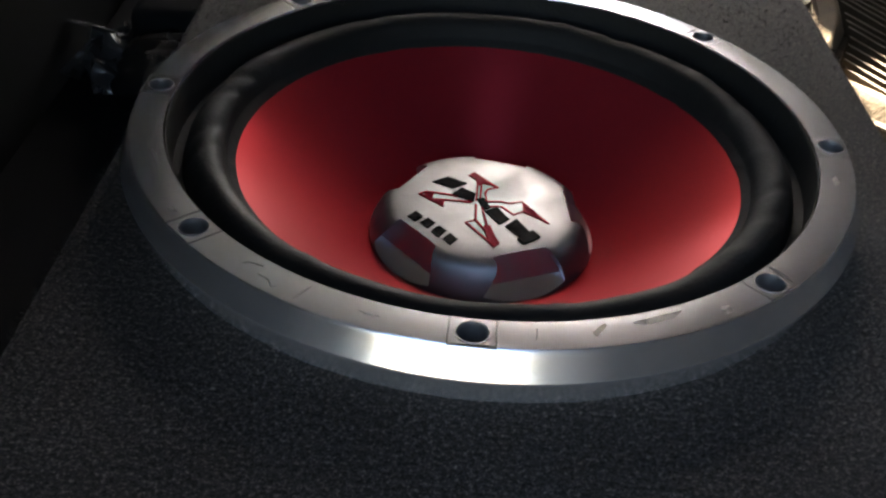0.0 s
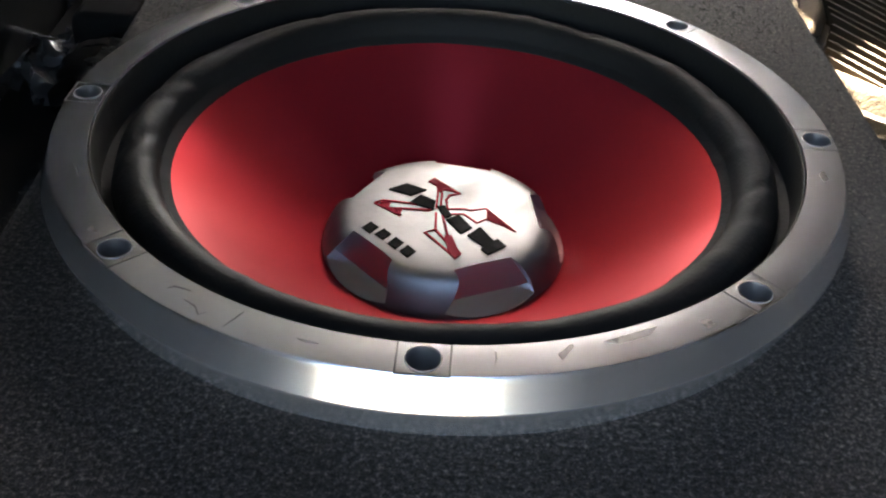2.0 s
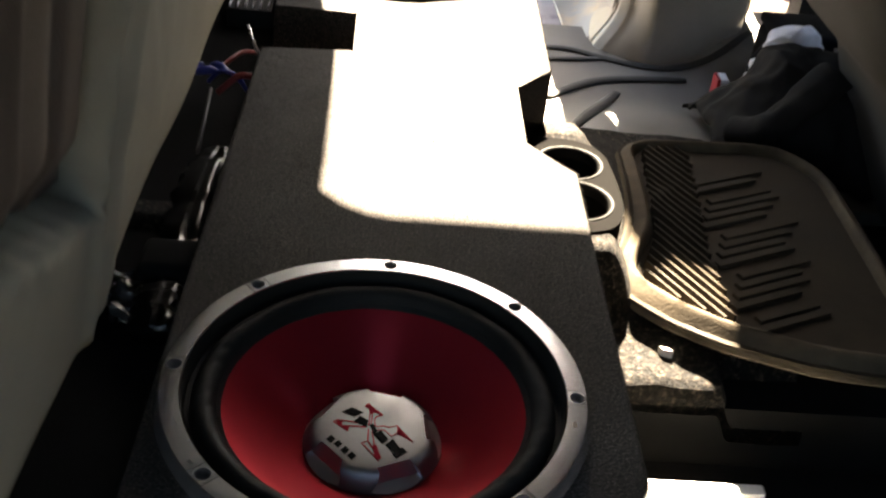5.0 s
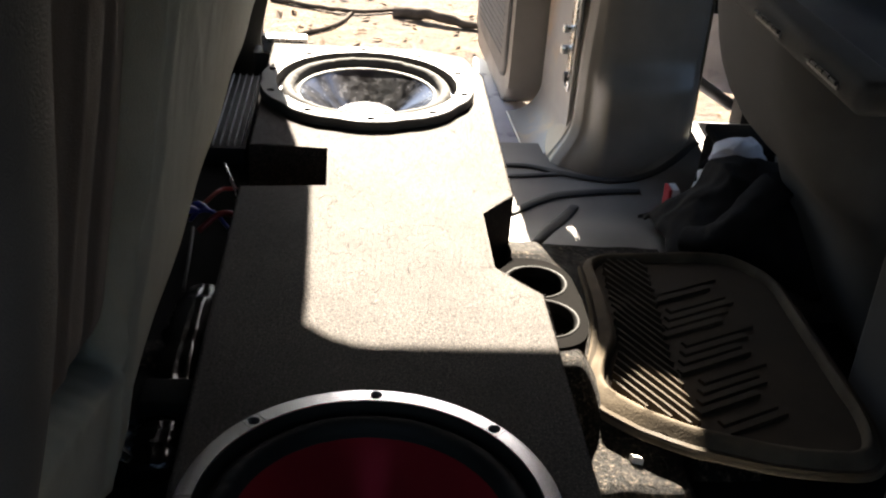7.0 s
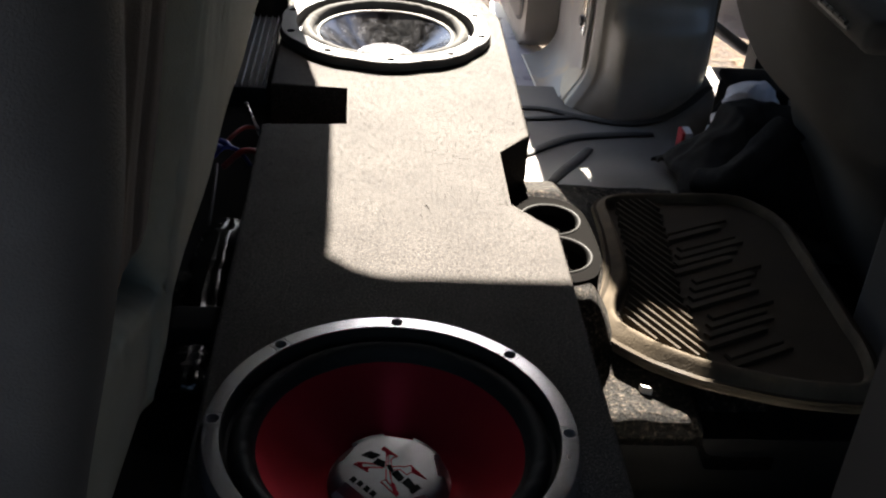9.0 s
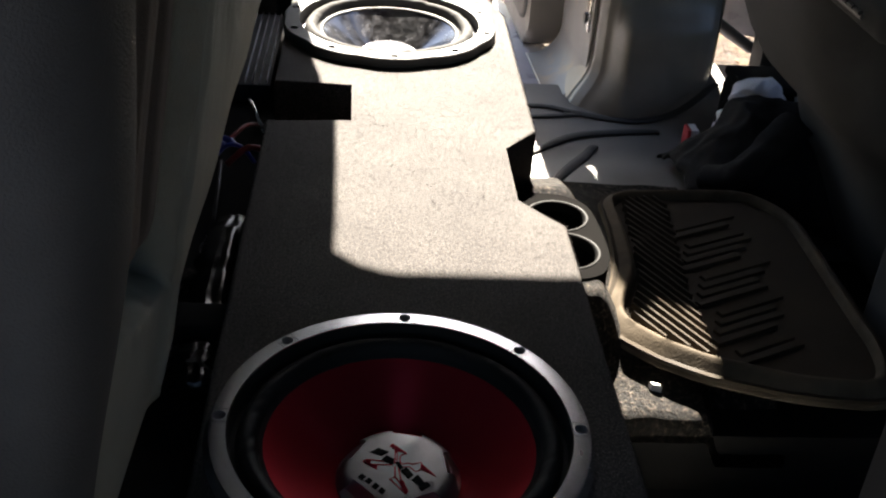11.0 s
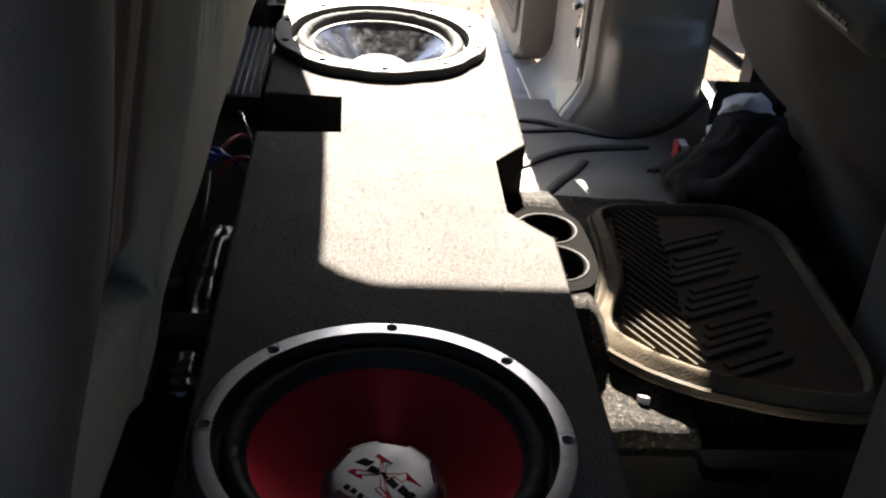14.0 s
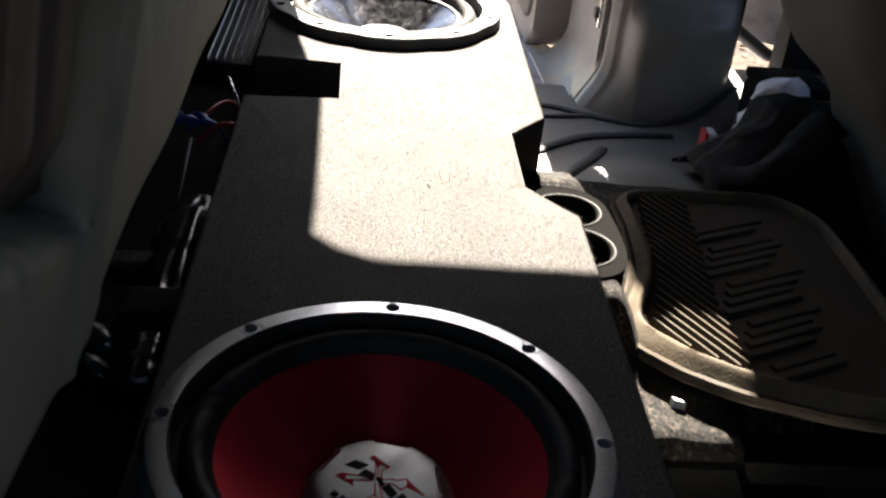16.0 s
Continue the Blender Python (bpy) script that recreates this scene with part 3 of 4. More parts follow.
def hub_mesh():
    cutter = bmesh.new()
    for a in FACETS:
        join(cutter, facet_block(a))
    bm = cut(bm_lathe(HUB_TOP, 144), cutter)
    # cut faces get the lightened silver, glints put into their colour
    for f in bm.faces:
        c = f.calc_center_median()
        r = math.hypot(c.x, c.y)
        if r > 0.03 and c.z > -0.0395 and c.z < dome_z(r) - 0.0004:
            f.material_index = 1
    return bm


hub = part("dust_cap", hub_mesh(), HUBSILVER, sub, "silver dust cap with five cut-away facets", 13)
hub.data.materials.append(FACET)


def decal(name, polys, material, label, lift=0.00035):
    """Flat ink shapes on the cap, one mesh each; outlines in millimetres from the cap's centre."""
    for poly in polys:
        bm = bmesh.new()
        flat = [Vector((x, y)) / 1000 for x, y in poly]
        top = [bm.verts.new((q.x, q.y, dome_z(q.length) + lift)) for q in flat]
        bot = [bm.verts.new((q.x, q.y, dome_z(q.length) - 0.0004)) for q in flat]
        bm.faces.new(top)
        for i in range(len(poly)):
            j = (i + 1) % len(poly)
            bm.faces.new((top[i], top[j], bot[j], bot[i]))
        bmesh.ops.triangulate(bm, faces=[f for f in bm.faces if len(f.verts) > 4])
        part(name, bm, material, hub, label)


def stroke(line, w):
    """A ribbon w wide along a line, as an outline."""
    p = [Vector(q) for q in line]
    lft, rgt = [], []
    for i, q in enumerate(p):
        d = (p[min(i + 1, len(p) - 1)] - p[max(i - 1, 0)]).normalized()
        n = Vector((-d.y, d.x)) * w / 2
        lft.append(q + n)
        rgt.append(q - n)
    return [(v.x, v.y) for v in lft + rgt[::-1]]


# maker's mark: four plain blocks; model badge: dark blocks over a red outlined star
decal("mark_block", [[(-34.4, -15.0), (-30.7, -10.9), (-27.3, -15.0), (-30.6, -19.2)], [(-28.6, -19.6), (-25.0, -15.9), (-21.8, -19.6), (-24.9, -23.6)],
                     [(-23.1, -25.9), (-19.8, -21.6), (-16.4, -25.2), (-19.5, -29.8)], [(-17.9, -30.8), (-14.6, -26.6), (-11.2, -30.8), (-14.4, -34.9)]], INKBLACK, "plain black mark")
decal("badge_spike", [stroke(p, 0.9) for p in (
    [(-7.3, 21.5), (-5.1, 25.1), (6.5, 12.7), (-0.1, 15.4), (-3.1, 13.2), (-3.6, 0.2)], [(-5.0, 22.7), (-1.3, 12.4), (-1.9, 0.3)], [(6.5, 12.7), (1.9, 10.8), (0.5, 7.0), (1.3, -0.3)],
    [(0.8, -0.3), (8.2, 0.8), (11.4, -0.3), (17.6, 2.1), (29.8, -13.7), (17.7, -6.0), (13.7, -9.4), (8.2, -3.3), (1.6, -3.9)])], INKRED, "red badge outline")
decal("badge_spike", [stroke(p, 1.1) for p in (
    [(-3.6, -3.0), (-3.6, -15.7), (-8.0, -17.8), (5.1, -34.3), (6.7, -31.5), (1.3, -18.7), (-0.8, -5.0)], [(-3.6, -15.7), (3.7, -28.5)],
    [(-30.1, 3.2), (-26.8, 5.4), (-16.5, 3.6), (-4.9, 1.4)], [(-30.1, 3.2), (-18.3, -6.6), (-22.0, -0.6), (-16.3, -1.0), (-5.8, -1.4)])], INKRED, "red badge outline", 0.0004)
decal("badge_tip", [[(0.1, -19.7), (3.2, -19.4), (6.7, -31.5), (5.1, -34.3), (1.8, -30.1)], [(-27.2, 4.4), (-23.2, 3.4), (-24.0, 0.1), (-28.1, 2.0)], [(-21.5, -0.6), (-18.0, -1.6), (-18.8, -6.2)],
                    [(-7.3, 21.5), (-5.1, 25.1), (-2.2, 21.5), (-3.9, 17.9)]], INKRED, "red badge tip", 0.00045)
decal("badge_bar", [[(-24.6, 14.2), (-17.2, 19.4), (-8.2, 14.4), (-14.6, 9.2)], [(-15.3, 3.7), (-10.6, 10.2), (-4.0, 5.7), (-4.8, -1.2)],
                    [(-3.4, 1.5), (0.0, 2.3), (3.1, -5.1), (0.2, -7.1)], [(0.6, -8.4), (6.0, -4.2), (11.6, -13.2), (7.0, -17.8)], [(9.6, -18.9), (15.0, -12.4), (20.6, -21.4), (16.6, -26.4)],
                    [(15.1, -27.6), (22.1, -19.9), (25.6, -24.2), (18.1, -30.9)]], INKBLACK, "plain black badge block", 0.00055)

# ---- far subwoofer ----
sub_far = empty("subwoofer", "glossy black cone subwoofer with pale grey frame ring on the box", "subwoofer", (*SUB2, 0), "subwoofers in the box")
RING2 = [(0.1430, -0.004), (0.1432, 0.0135), (0.1440, 0.0150), (0.1690, 0.0150), (0.1705, 0.0140), (0.1710, 0.0120), (0.1715, 0.0015), (0.1710, 0.0003), (0.1450, 0.0003), (0.1448, -0.004)]


def ring2():
    bm = ring_with_holes(RING2, 0.1585, -88, 10, 0.0062)
    for v in bm.verts:
        r = math.hypot(v.co.x, v.co.y)
        if r > 0.165:
            a = math.atan2(v.co.y, v.co.x) - radians(-88)
            k = 1 - 0.022 * (0.5 - 0.5 * math.cos(10 * a)) ** 3
            v.co.x *= k
            v.co.y *= k
    return bm


part("ring", ring2(), RINGGREY, sub_far, "pale grey frame ring", 30)
part("surround", surround_mesh(0.1150, 0.1370, -0.0040, 0.0150, 4.2, 300), FOAM, sub_far, "dusty grey rubber surround", 180)
part("gasket", bm_lathe([(0.1355, -0.010), (0.1360, -0.0055), (0.1428, -0.0045), (0.1429, 0.0142), (0.1432, 0.001)], 96), BLACK, sub_far, "black inner gasket")
part("cone_rim", bm_lathe([(0.1060, -0.0060), (0.1066, -0.0026), (0.1085, -0.0012), (0.1115, -0.0012), (0.1128, -0.0040), (0.1160, -0.0062)], 96), RINGGREY, sub_far, "pale cone edge", 180)
part("cone", bm_lathe([(0.1070, -0.0040), (0.100, -0.009), (0.08, -0.024), (0.055, -0.042), (0.05, -0.0455)], 128), GLOSSBLACK, sub_far, "glossy black cone", 180)
part("dust_cap", bm_lathe([(0.052, -0.044), (0.048, -0.0395), (0.036, -0.0325), (0.02, -0.0285), (0, -0.0272)], 64), GLOSSBLACK, sub_far, "glossy dust cap", 180)
put_round(part("bolt", bm_lathe([(0, 0.0122), (0.0036, 0.0118), (0.0042, 0.0105), (0.0042, 0.004), (0, 0.004)], 14), BOLT, sub_far, "dark bolt", smooth=35), 0.1585, -88, 10)

# ---- cup holder on the hump ----
holder = empty("cup_holder", "dark plastic double cup holder set in the carpeted hump", "cup holder", (0.193, 0.470, -0.072))
CUPS = [(0.015, -0.057, 0.0405), (0.017, 0.027, 0.0375)]


def rounded(points, r, seg=6):
    """Rounds the corners of a plan outline."""
    out, n = [], len(points)
    for i in range(n):
        p, a, b = Vector(points[i]), Vector(points[i - 1]), Vector(points[(i + 1) % n])
        d = min(r, (a - p).length * 0.48, (b - p).length * 0.48)
        s, e = p + (a - p).normalized() * d, p + (b - p).normalized() * d
        for k in range(seg + 1):
            t = k / seg
            q = s * (1 - t) ** 2 + p * 2 * t * (1 - t) + e * t * t
            out.append((q.x, q.y))
    return out


def plate_with_holes(plan, holes, z0, z1):
    """Plan outline with round holes, as a slab."""
    bm = bmesh.new()
    loops = [plan] + [[(x + r * math.cos(2 * math.pi * k / 40), y + r * math.sin(2 * math.pi * k / 40)) for k in range(40)] for x, y, r in holes]
    for z in (z0, z1):
        edges = []
        for lp in loops:
            vs = [bm.verts.new((x, y, z)) for x, y in lp]
            edges += [bm.edges.new((vs[i], vs[(i + 1) % len(vs)])) for i in range(len(vs))]
        bmesh.ops.triangle_fill(bm, use_beauty=True, use_dissolve=False, edges=edges)
    for lp in loops:
        lo = [bm.verts.new((x, y, z0)) for x, y in lp]
        hi = [bm.verts.new((x, y, z1)) for x, y in lp]
        for i in range(len(lp)):
            j = (i + 1) % len(lp)
            bm.faces.new((lo[i], lo[j], hi[j], hi[i]))
    bmesh.ops.remove_doubles(bm, verts=bm.verts, dist=0.00005)
    return bm


def holder_plate():
    plan = rounded([(-0.075, -0.108), (0.022, -0.121), (0.054, -0.108), (0.068, -0.070), (0.068, -0.005), (0.062, 0.055), (0.038, 0.083), (0.0, 0.088), (-0.075, 0.085)], 0.03)
    return plate_with_holes(plan, CUPS, -0.022, 0.012)


part("plate", holder_plate(), CUP, holder, smooth=40)
for x, y, r in CUPS:
    cup = part("cup", bm_lathe([(r + 0.0008, 0.0100), (r - 0.0004, 0.0118), (r - 0.0015, 0.0105), (r - 0.003, -0.055), (0, -0.056)], 48), CUP, holder, "dark open cup well", 40)
    cup.location = (x, y, 0)
    rim = part("rim", bm_lathe([(r + 0.0026, 0.0116), (r + 0.0020, 0.0128), (r + 0.0010, 0.0134), (r - 0.0006, 0.0130), (r - 0.0022, 0.0115), (r - 0.0034, 0.0088), (r - 0.0040, 0.0050), (r - 0.0040, 0.0)], 48), CUPRIM, cup, "worn rim", 180)

# ---- ribbed rubber mat ----
mat = empty("floor_mat", "brown-grey ribbed rubber floor mat lying on the carpet", "floor mat", (0.42, 0.42, -0.128))
MAT_PLAN = rounded([(0.251, 0.368), (0.247, 0.340), (0.256, 0.316), (0.276, 0.293), (0.305, 0.268), (0.345, 0.242), (0.45, 0.207), (0.555, 0.200), (0.580, 0.28), (0.578, 0.62), (0.52, 0.69), (0.300, 0.675), (0.288, 0.58), (0.276, 0.44)], 0.04)


def mat_base_z(x, y):
    return max(-0.1145, hump(x, y) + 0.012)


def mat_rings(levels, close):
    """Rings of the mat's outline, each inset and lifted, skinned one to the next."""
    n = len(MAT_PLAN)
    cx, cy = 0.42, 0.44
    bm = bmesh.new()
    rings = []
    for inset, dz in levels:
        ring = []
        for x, y in MAT_PLAN:
            d = Vector((cx - x, cy - y))
            q = Vector((x, y)) + d.normalized() * min(inset, d.length * 0.95)
            ring.append(bm.verts.new((q.x, q.y, mat_base_z(q.x, q.y) + dz + 0.0012 * noise.noise((q.x * 40, q.y * 40, inset * 200)))))
        rings.append(ring)
    for a, b in zip(rings, rings[1:]):
        for i in range(n):
            bm.faces.new((a[i], a[(i + 1) % n], b[(i + 1) % n], b[i]))
    if close:
        bm.faces.new(rings[-1])
        bm.faces.new(rings[0][::-1])
    return bm


def inside_mat(x, y, inset):
    n, hit = len(MAT_PLAN), False
    best = 9.0
    for i in range(n):
        (x0, y0), (x1, y1) = MAT_PLAN[i], MAT_PLAN[(i + 1) % n]
        if (y0 > y) != (y1 > y) and x < (x1 - x0) * (y - y0) / (y1 - y0) + x0:
            hit = not hit
        e, w = Vector((x1 - x0, y1 - y0)), Vector((x - x0, y - y0))
        t = max(0, min(1, e.dot(w) / max(e.dot(e), 1e-9)))
        best = min(best, (w - e * t).length)
    return hit and best > inset


for nm, lv, mt, lb in (("tray", [(0.004, -0.010), (0.004, -0.001), (0.034, 0.0), (0.08, 0.0), (0.13, 0.0)], MATRUB, ""),
                       ("lip", [(0.006, -0.0120), (0.002, -0.0118), (0.0008, -0.0105), (0.0015, -0.0085), (0.006, -0.0042), (0.012, 0.0012), (0.018, 0.0066), (0.0225, 0.0106), (0.0255, 0.0120), (0.029, 0.0105), (0.032, 0.0055), (0.0345, 0.0008), (0.0345, -0.0006)], MATLIP, "dusty tan raised lip")):
    m0 = part(nm, mat_rings(lv, nm == "tray"), mt, mat, lb, 60)
    m0.location = (-0.42, -0.42, 0.128)


def rib_piece(x0, y0, x1, y1, w, h, taper=0.7):
    d = Vector((x1 - x0, y1 - y0))
    s = Vector((-d.y, d.x)).normalized() * w / 2
    bm = bmesh.new()
    bot, top = [], []
    for (x, y), sg in (((x0, y0), 1), ((x0, y0), -1), ((x1, y1), -1), ((x1, y1), 1)):
        z = mat_base_z(x, y)
        bot.append(bm.verts.new((x + sg * s.x, y + sg * s.y, z - 0.002)))
        top.append(bm.verts.new((x + sg * s.x * taper, y + sg * s.y * taper, z + h)))
    bm.faces.new(top)
    for i in range(4):
        bm.faces.new((bot[i], bot[(i + 1) % 4], top[(i + 1) % 4], top[i]))
    return bm


def add_ribs():
    made = 0
    way = Vector((0.50, -0.866))
    side = Vector((0.866, 0.50))
    start = Vector((0.285, 0.335))
    # fine slanting ribs along the hump side, ends stepped
    for k in range(-6, 34):
        base = start + side * 0.0105 * k * 0.55 + Vector((0.0, 0.0105 * k))
        t, run = -0.16, None
        pts = []
        while t < 0.16:
            q = base + way * t
            ok = inside_mat(q.x, q.y, 0.034) and q.x < 0.368 + 0.10 * max(0.0, q.y - 0.40)
            pts.append((t, ok))
            t += 0.004
        good = [t for t, ok in pts if ok]
        if len(good) < 4:
            continue
        a, b = base + way * good[0], base + way * good[-1]
        o = part("rib", rib_piece(a.x, a.y, b.x, b.y, 0.0062, 0.0092, 0.42), MATRUB, mat)
        o.location = (-0.42, -0.42, 0.128)
        made += 1
    # coarse slanting ribs over the middle, in staggered bands of four
    for k in range(18):
        x0, y0 = 0.372 + 0.007 * (k % 4), 0.226 + 0.0195 * k
        run = 0.082 + 0.008 * ((k * 7) % 3) + 0.012 * ease((k - 3) / 6)
        p0, p1 = Vector((x0, y0)), Vector((x0 + 0.90 * run, y0 + 0.43 * run))
        while run > 0.03 and not inside_mat(p1.x, p1.y, 0.04):
            run -= 0.005
            p1 = Vector((x0 + 0.90 * run, y0 + 0.43 * run))
        if inside_mat(p0.x, p0.y, 0.03) and run > 0.03:
            o = part("rib", rib_piece(p0.x, p0.y, p1.x, p1.y, 0.0135, 0.0042), MATRUB, mat)
            o.location = (-0.42, -0.42, 0.128)


add_ribs()

# ---- pillar trim and door on the passenger side ----
trim = empty("pillar_trim", "warm grey moulded plastic pillar trim by the door opening", "pillar trim", (0.46, 1.2, -0.19))


def trim_face(u, v):
    """Plan runs from the back of the rounded corner, round it and along the face; v is the height."""
    z = v
    plan = [(0.432, 1.44), (0.402, 1.40), (0.391, 1.32), (0.384, 1.24), (0.383, 1.205), (0.387, 1.178), (0.399, 1.160), (0.416, 1.150), (0.44, 1.147), (0.50, 1.150), (0.56, 1.158), (0.604, 1.172), (0.618, 1.21), (0.622, 1.30)]
    f = u * (len(plan) - 1)
    i = min(int(f), len(plan) - 2)
    x = plan[i][0] + (plan[i + 1][0] - plan[i][0]) * (f - i)
    y = plan[i][1] + (plan[i + 1][1] - plan[i][1]) * (f - i)
    top = 0.612 - 0.85 * max(0.0, x - 0.31) if x < 0.42 else 0.635
    z = -0.195 + (top + 0.195) * v
    # the lower block stands proud of the pillar, with soft shoulders above and at its side
    block = ease((x - 0.405) / 0.032) * ease((0.610 - x) / 0.02) * ease((0.008 - z) / 0.050) * (1 if y < 1.2 else 0)
    y += 0.016 * (1 if y < 1.2 else 0)
    y -= 0.034 * block
    flare = ease((-0.09 - z) / 0.12)
    x -= 0.042 * flare ** 2 * ease((0.445 - x) / 0.04)
    y -= 0.022 * flare * (1 if y < 1.2 else 0.4) * ease((0.60 - x) / 0.10)
    x += 0.05 * max(0, z) * ease((0.42 - x) / 0.03)
    return (x, y, z)


tf = part("cover", bm_slab(trim_face, 78, 60, (0.004, 0.005, 0)), GREYTRIM, trim, smooth=60)
tf.location = (-0.46, -1.2, 0.19)
up = part("upper_cover", bm_box(0.41, 0.625, 1.205, 1.262, 0.45, 0.937, 0.01), GREYTRIM, trim)
up.location = (-0.46, -1.2, 0.19)

door = empty("door_1", "open door with grey textured inner panel", "door", (0.33, 1.75, -0.20), kind="structure")


def door_part(name, bm, material, label="", smooth=None):
    for v in bm.verts:
        # the door stands open, its far end swung a little towards the back of the cab
        v.co.x += -0.055 * (v.co.y - 1.45)
    o = part(name, bm, material, door, label, smooth)
    o.location = (-0.33, -1.75, 0.20)
    return o


def door_slab():
    plan = rounded([(1.455, -0.205), (1.90, -0.19), (1.90, 0.345), (1.455, 0.345)], 0.07, 10)
    bm = bm_prism(plan, 0.0, 0.102, 0.018, 4)
    for v in bm.verts:
        v.co = Vector((0.402 - v.co.z, v.co.x, v.co.y))
    return bm


def door_header():
    """Heavy upper frame that slopes down towards the outside."""
    bm = bm_prism([(0.335, 0.66), (0.402, 0.66), (0.402, 0.812), (0.337, 0.868)], 1.455, 1.90)
    for v in bm.verts:
        v.co = Vector((v.co.x, v.co.z, v.co.y))
    return bm


door_part("window_frame", door_header(), DOORTRIM, "grey upper window frame")
for y0 in (1.455, 1.86):
    door_part("window_post", bm_box(0.372, 0.400, y0, y0 + 0.04, 0.30, 0.70, 0.004), DOORTRIM)
door_part("inner_panel", door_slab(), DOORTRIM, smooth=50)


def inset_panel():
    plan = rounded([(1.495, -0.15), (1.85, -0.135), (1.85, 0.27), (1.495, 0.27)], 0.05, 8)
    bm = bm_prism(plan, 0.0, 0.010, 0.004, 2)
    for v in bm.verts:
        v.co = Vector((0.304 - v.co.z, v.co.x, v.co.y))
    return bm


door_part("map_pocket", inset_panel(), DOORINSET, "ribbed grey door pocket", 50)


def inset_border():
    plan = rounded([(1.488, -0.157), (1.857, -0.142), (1.857, 0.277), (1.488, 0.277)], 0.054, 8)
    bm = bm_prism(plan, 0.0, 0.006, 0.001, 1)
    for v in bm.verts:
        v.co = Vector((0.3025 - v.co.z, v.co.x, v.co.y))
    return bm


door_part("pocket_border", inset_border(), GROOVE, "dark groove round the pocket", 50)
for k in range(22):
    door_part("pocket_rib", bm_box(0.2920, 0.2948, 1.53, 1.83, -0.11 + 0.014 * k, -0.1065 + 0.014 * k, 0.001, 1), DOORINSET)


def jamb_foot(u, v):
    """Jamb face that rounds in a wide fillet into the sill."""
    y = 1.205 + 0.245 * u
    wall = 0.378 - 0.010 * u
    if v < 0.5:
        return (wall, y, 0.30 - 0.87 * v)
    a = math.pi * (v - 0.5)
    return (wall - 0.070 + 0.070 * math.cos(a), y, -0.135 - 0.0695 * math.sin(a))


structure("trim_jamb_foot", bm_slab(jamb_foot, 24, 48, (0.006, 0, -0.004)), JAMBTAN, "grey jamb face rounding into the sill, tan dirt and painted sunlight", "trim", 180)
structure("trim_jamb_cover", bm_box(0.372, 0.445, 1.36, 1.452, -0.215, 0.775, 0.02, 4), GREYTRIM, "grey plastic jamb cover beside the door", "trim", 50)
latch = empty("door_latch", "steel door latch on the grey jamb", "latch", (0.377, 1.235, -0.02))
for nm, b in (("latch_plate", bm_box(-0.004, 0.002, -0.014, 0.014, -0.055, 0.13, 0.0015)), ("latch_bolt", bm_box(-0.022, -0.003, -0.008, 0.006, 0.015, 0.030, 0.003)),
              ("latch_bolt", bm_box(-0.022, -0.003, -0.008, 0.006, 0.055, 0.068, 0.003)), ("latch_screw", bm_tube([(-0.010, 0.0, -0.03), (-0.003, 0.0, -0.03)], 0.010, 14))):
    part(nm, b, CHROME if nm != "latch_screw" else BOLT, latch, smooth=40)

# painted jamb between sill and door, seen beside the box
structure("trim_jamb", bm_prism([(0.205, 1.16), (0.30, 1.19), (0.345, 1.30), (0.36, 1.46), (0.285, 1.80), (0.262, 1.80)], -0.26, -0.206, 0.006), PAINT, "silver painted door jamb with worn edge", "trim", 40)
door2 = empty("door_2", "open front door with a dark lower edge bar", "door", (0.80, 1.45, -0.30), kind="structure")
o = part("door_skin", bm_prism([(0.655, -0.085), (0.76, -0.15), (1.3, -0.23), (1.3, 0.5), (0.655, 0.5)], 0.0, 0.05, 0.004), PAINT, door2, "pale painted door skin")
for v in o.data.vertices:
    v.co = Vector((v.co.x - 0.80, 1.46 + v.co.z - 1.45, v.co.y + 0.30))
o = part("edge_bar", bm_tube([(0.63, 1.44, -0.075), (0.70, 1.44, -0.125), (0.77, 1.44, -0.168), (1.2, 1.44, -0.24)], 0.013, 12), GROOVE, door2, "dark rubber edge bar", 60)
o.location = (-0.80, -1.45, 0.30)

# ---- rear seat in grey-green cloth, folded up ----
rear_seat = empty("rear_seat", "folded-up rear seat in creased grey-green cloth", "seat", (-0.30, 0.35, -0.245))


def crease(t, w):
    """A soft ridge with one steep side."""
    return math.exp(-(t / w) ** 2) if t < 0 else math.exp(-(t / (w * 0.35)) ** 2)


def hem(y):
    return 0.215 - 0.32 * (y + 0.085)


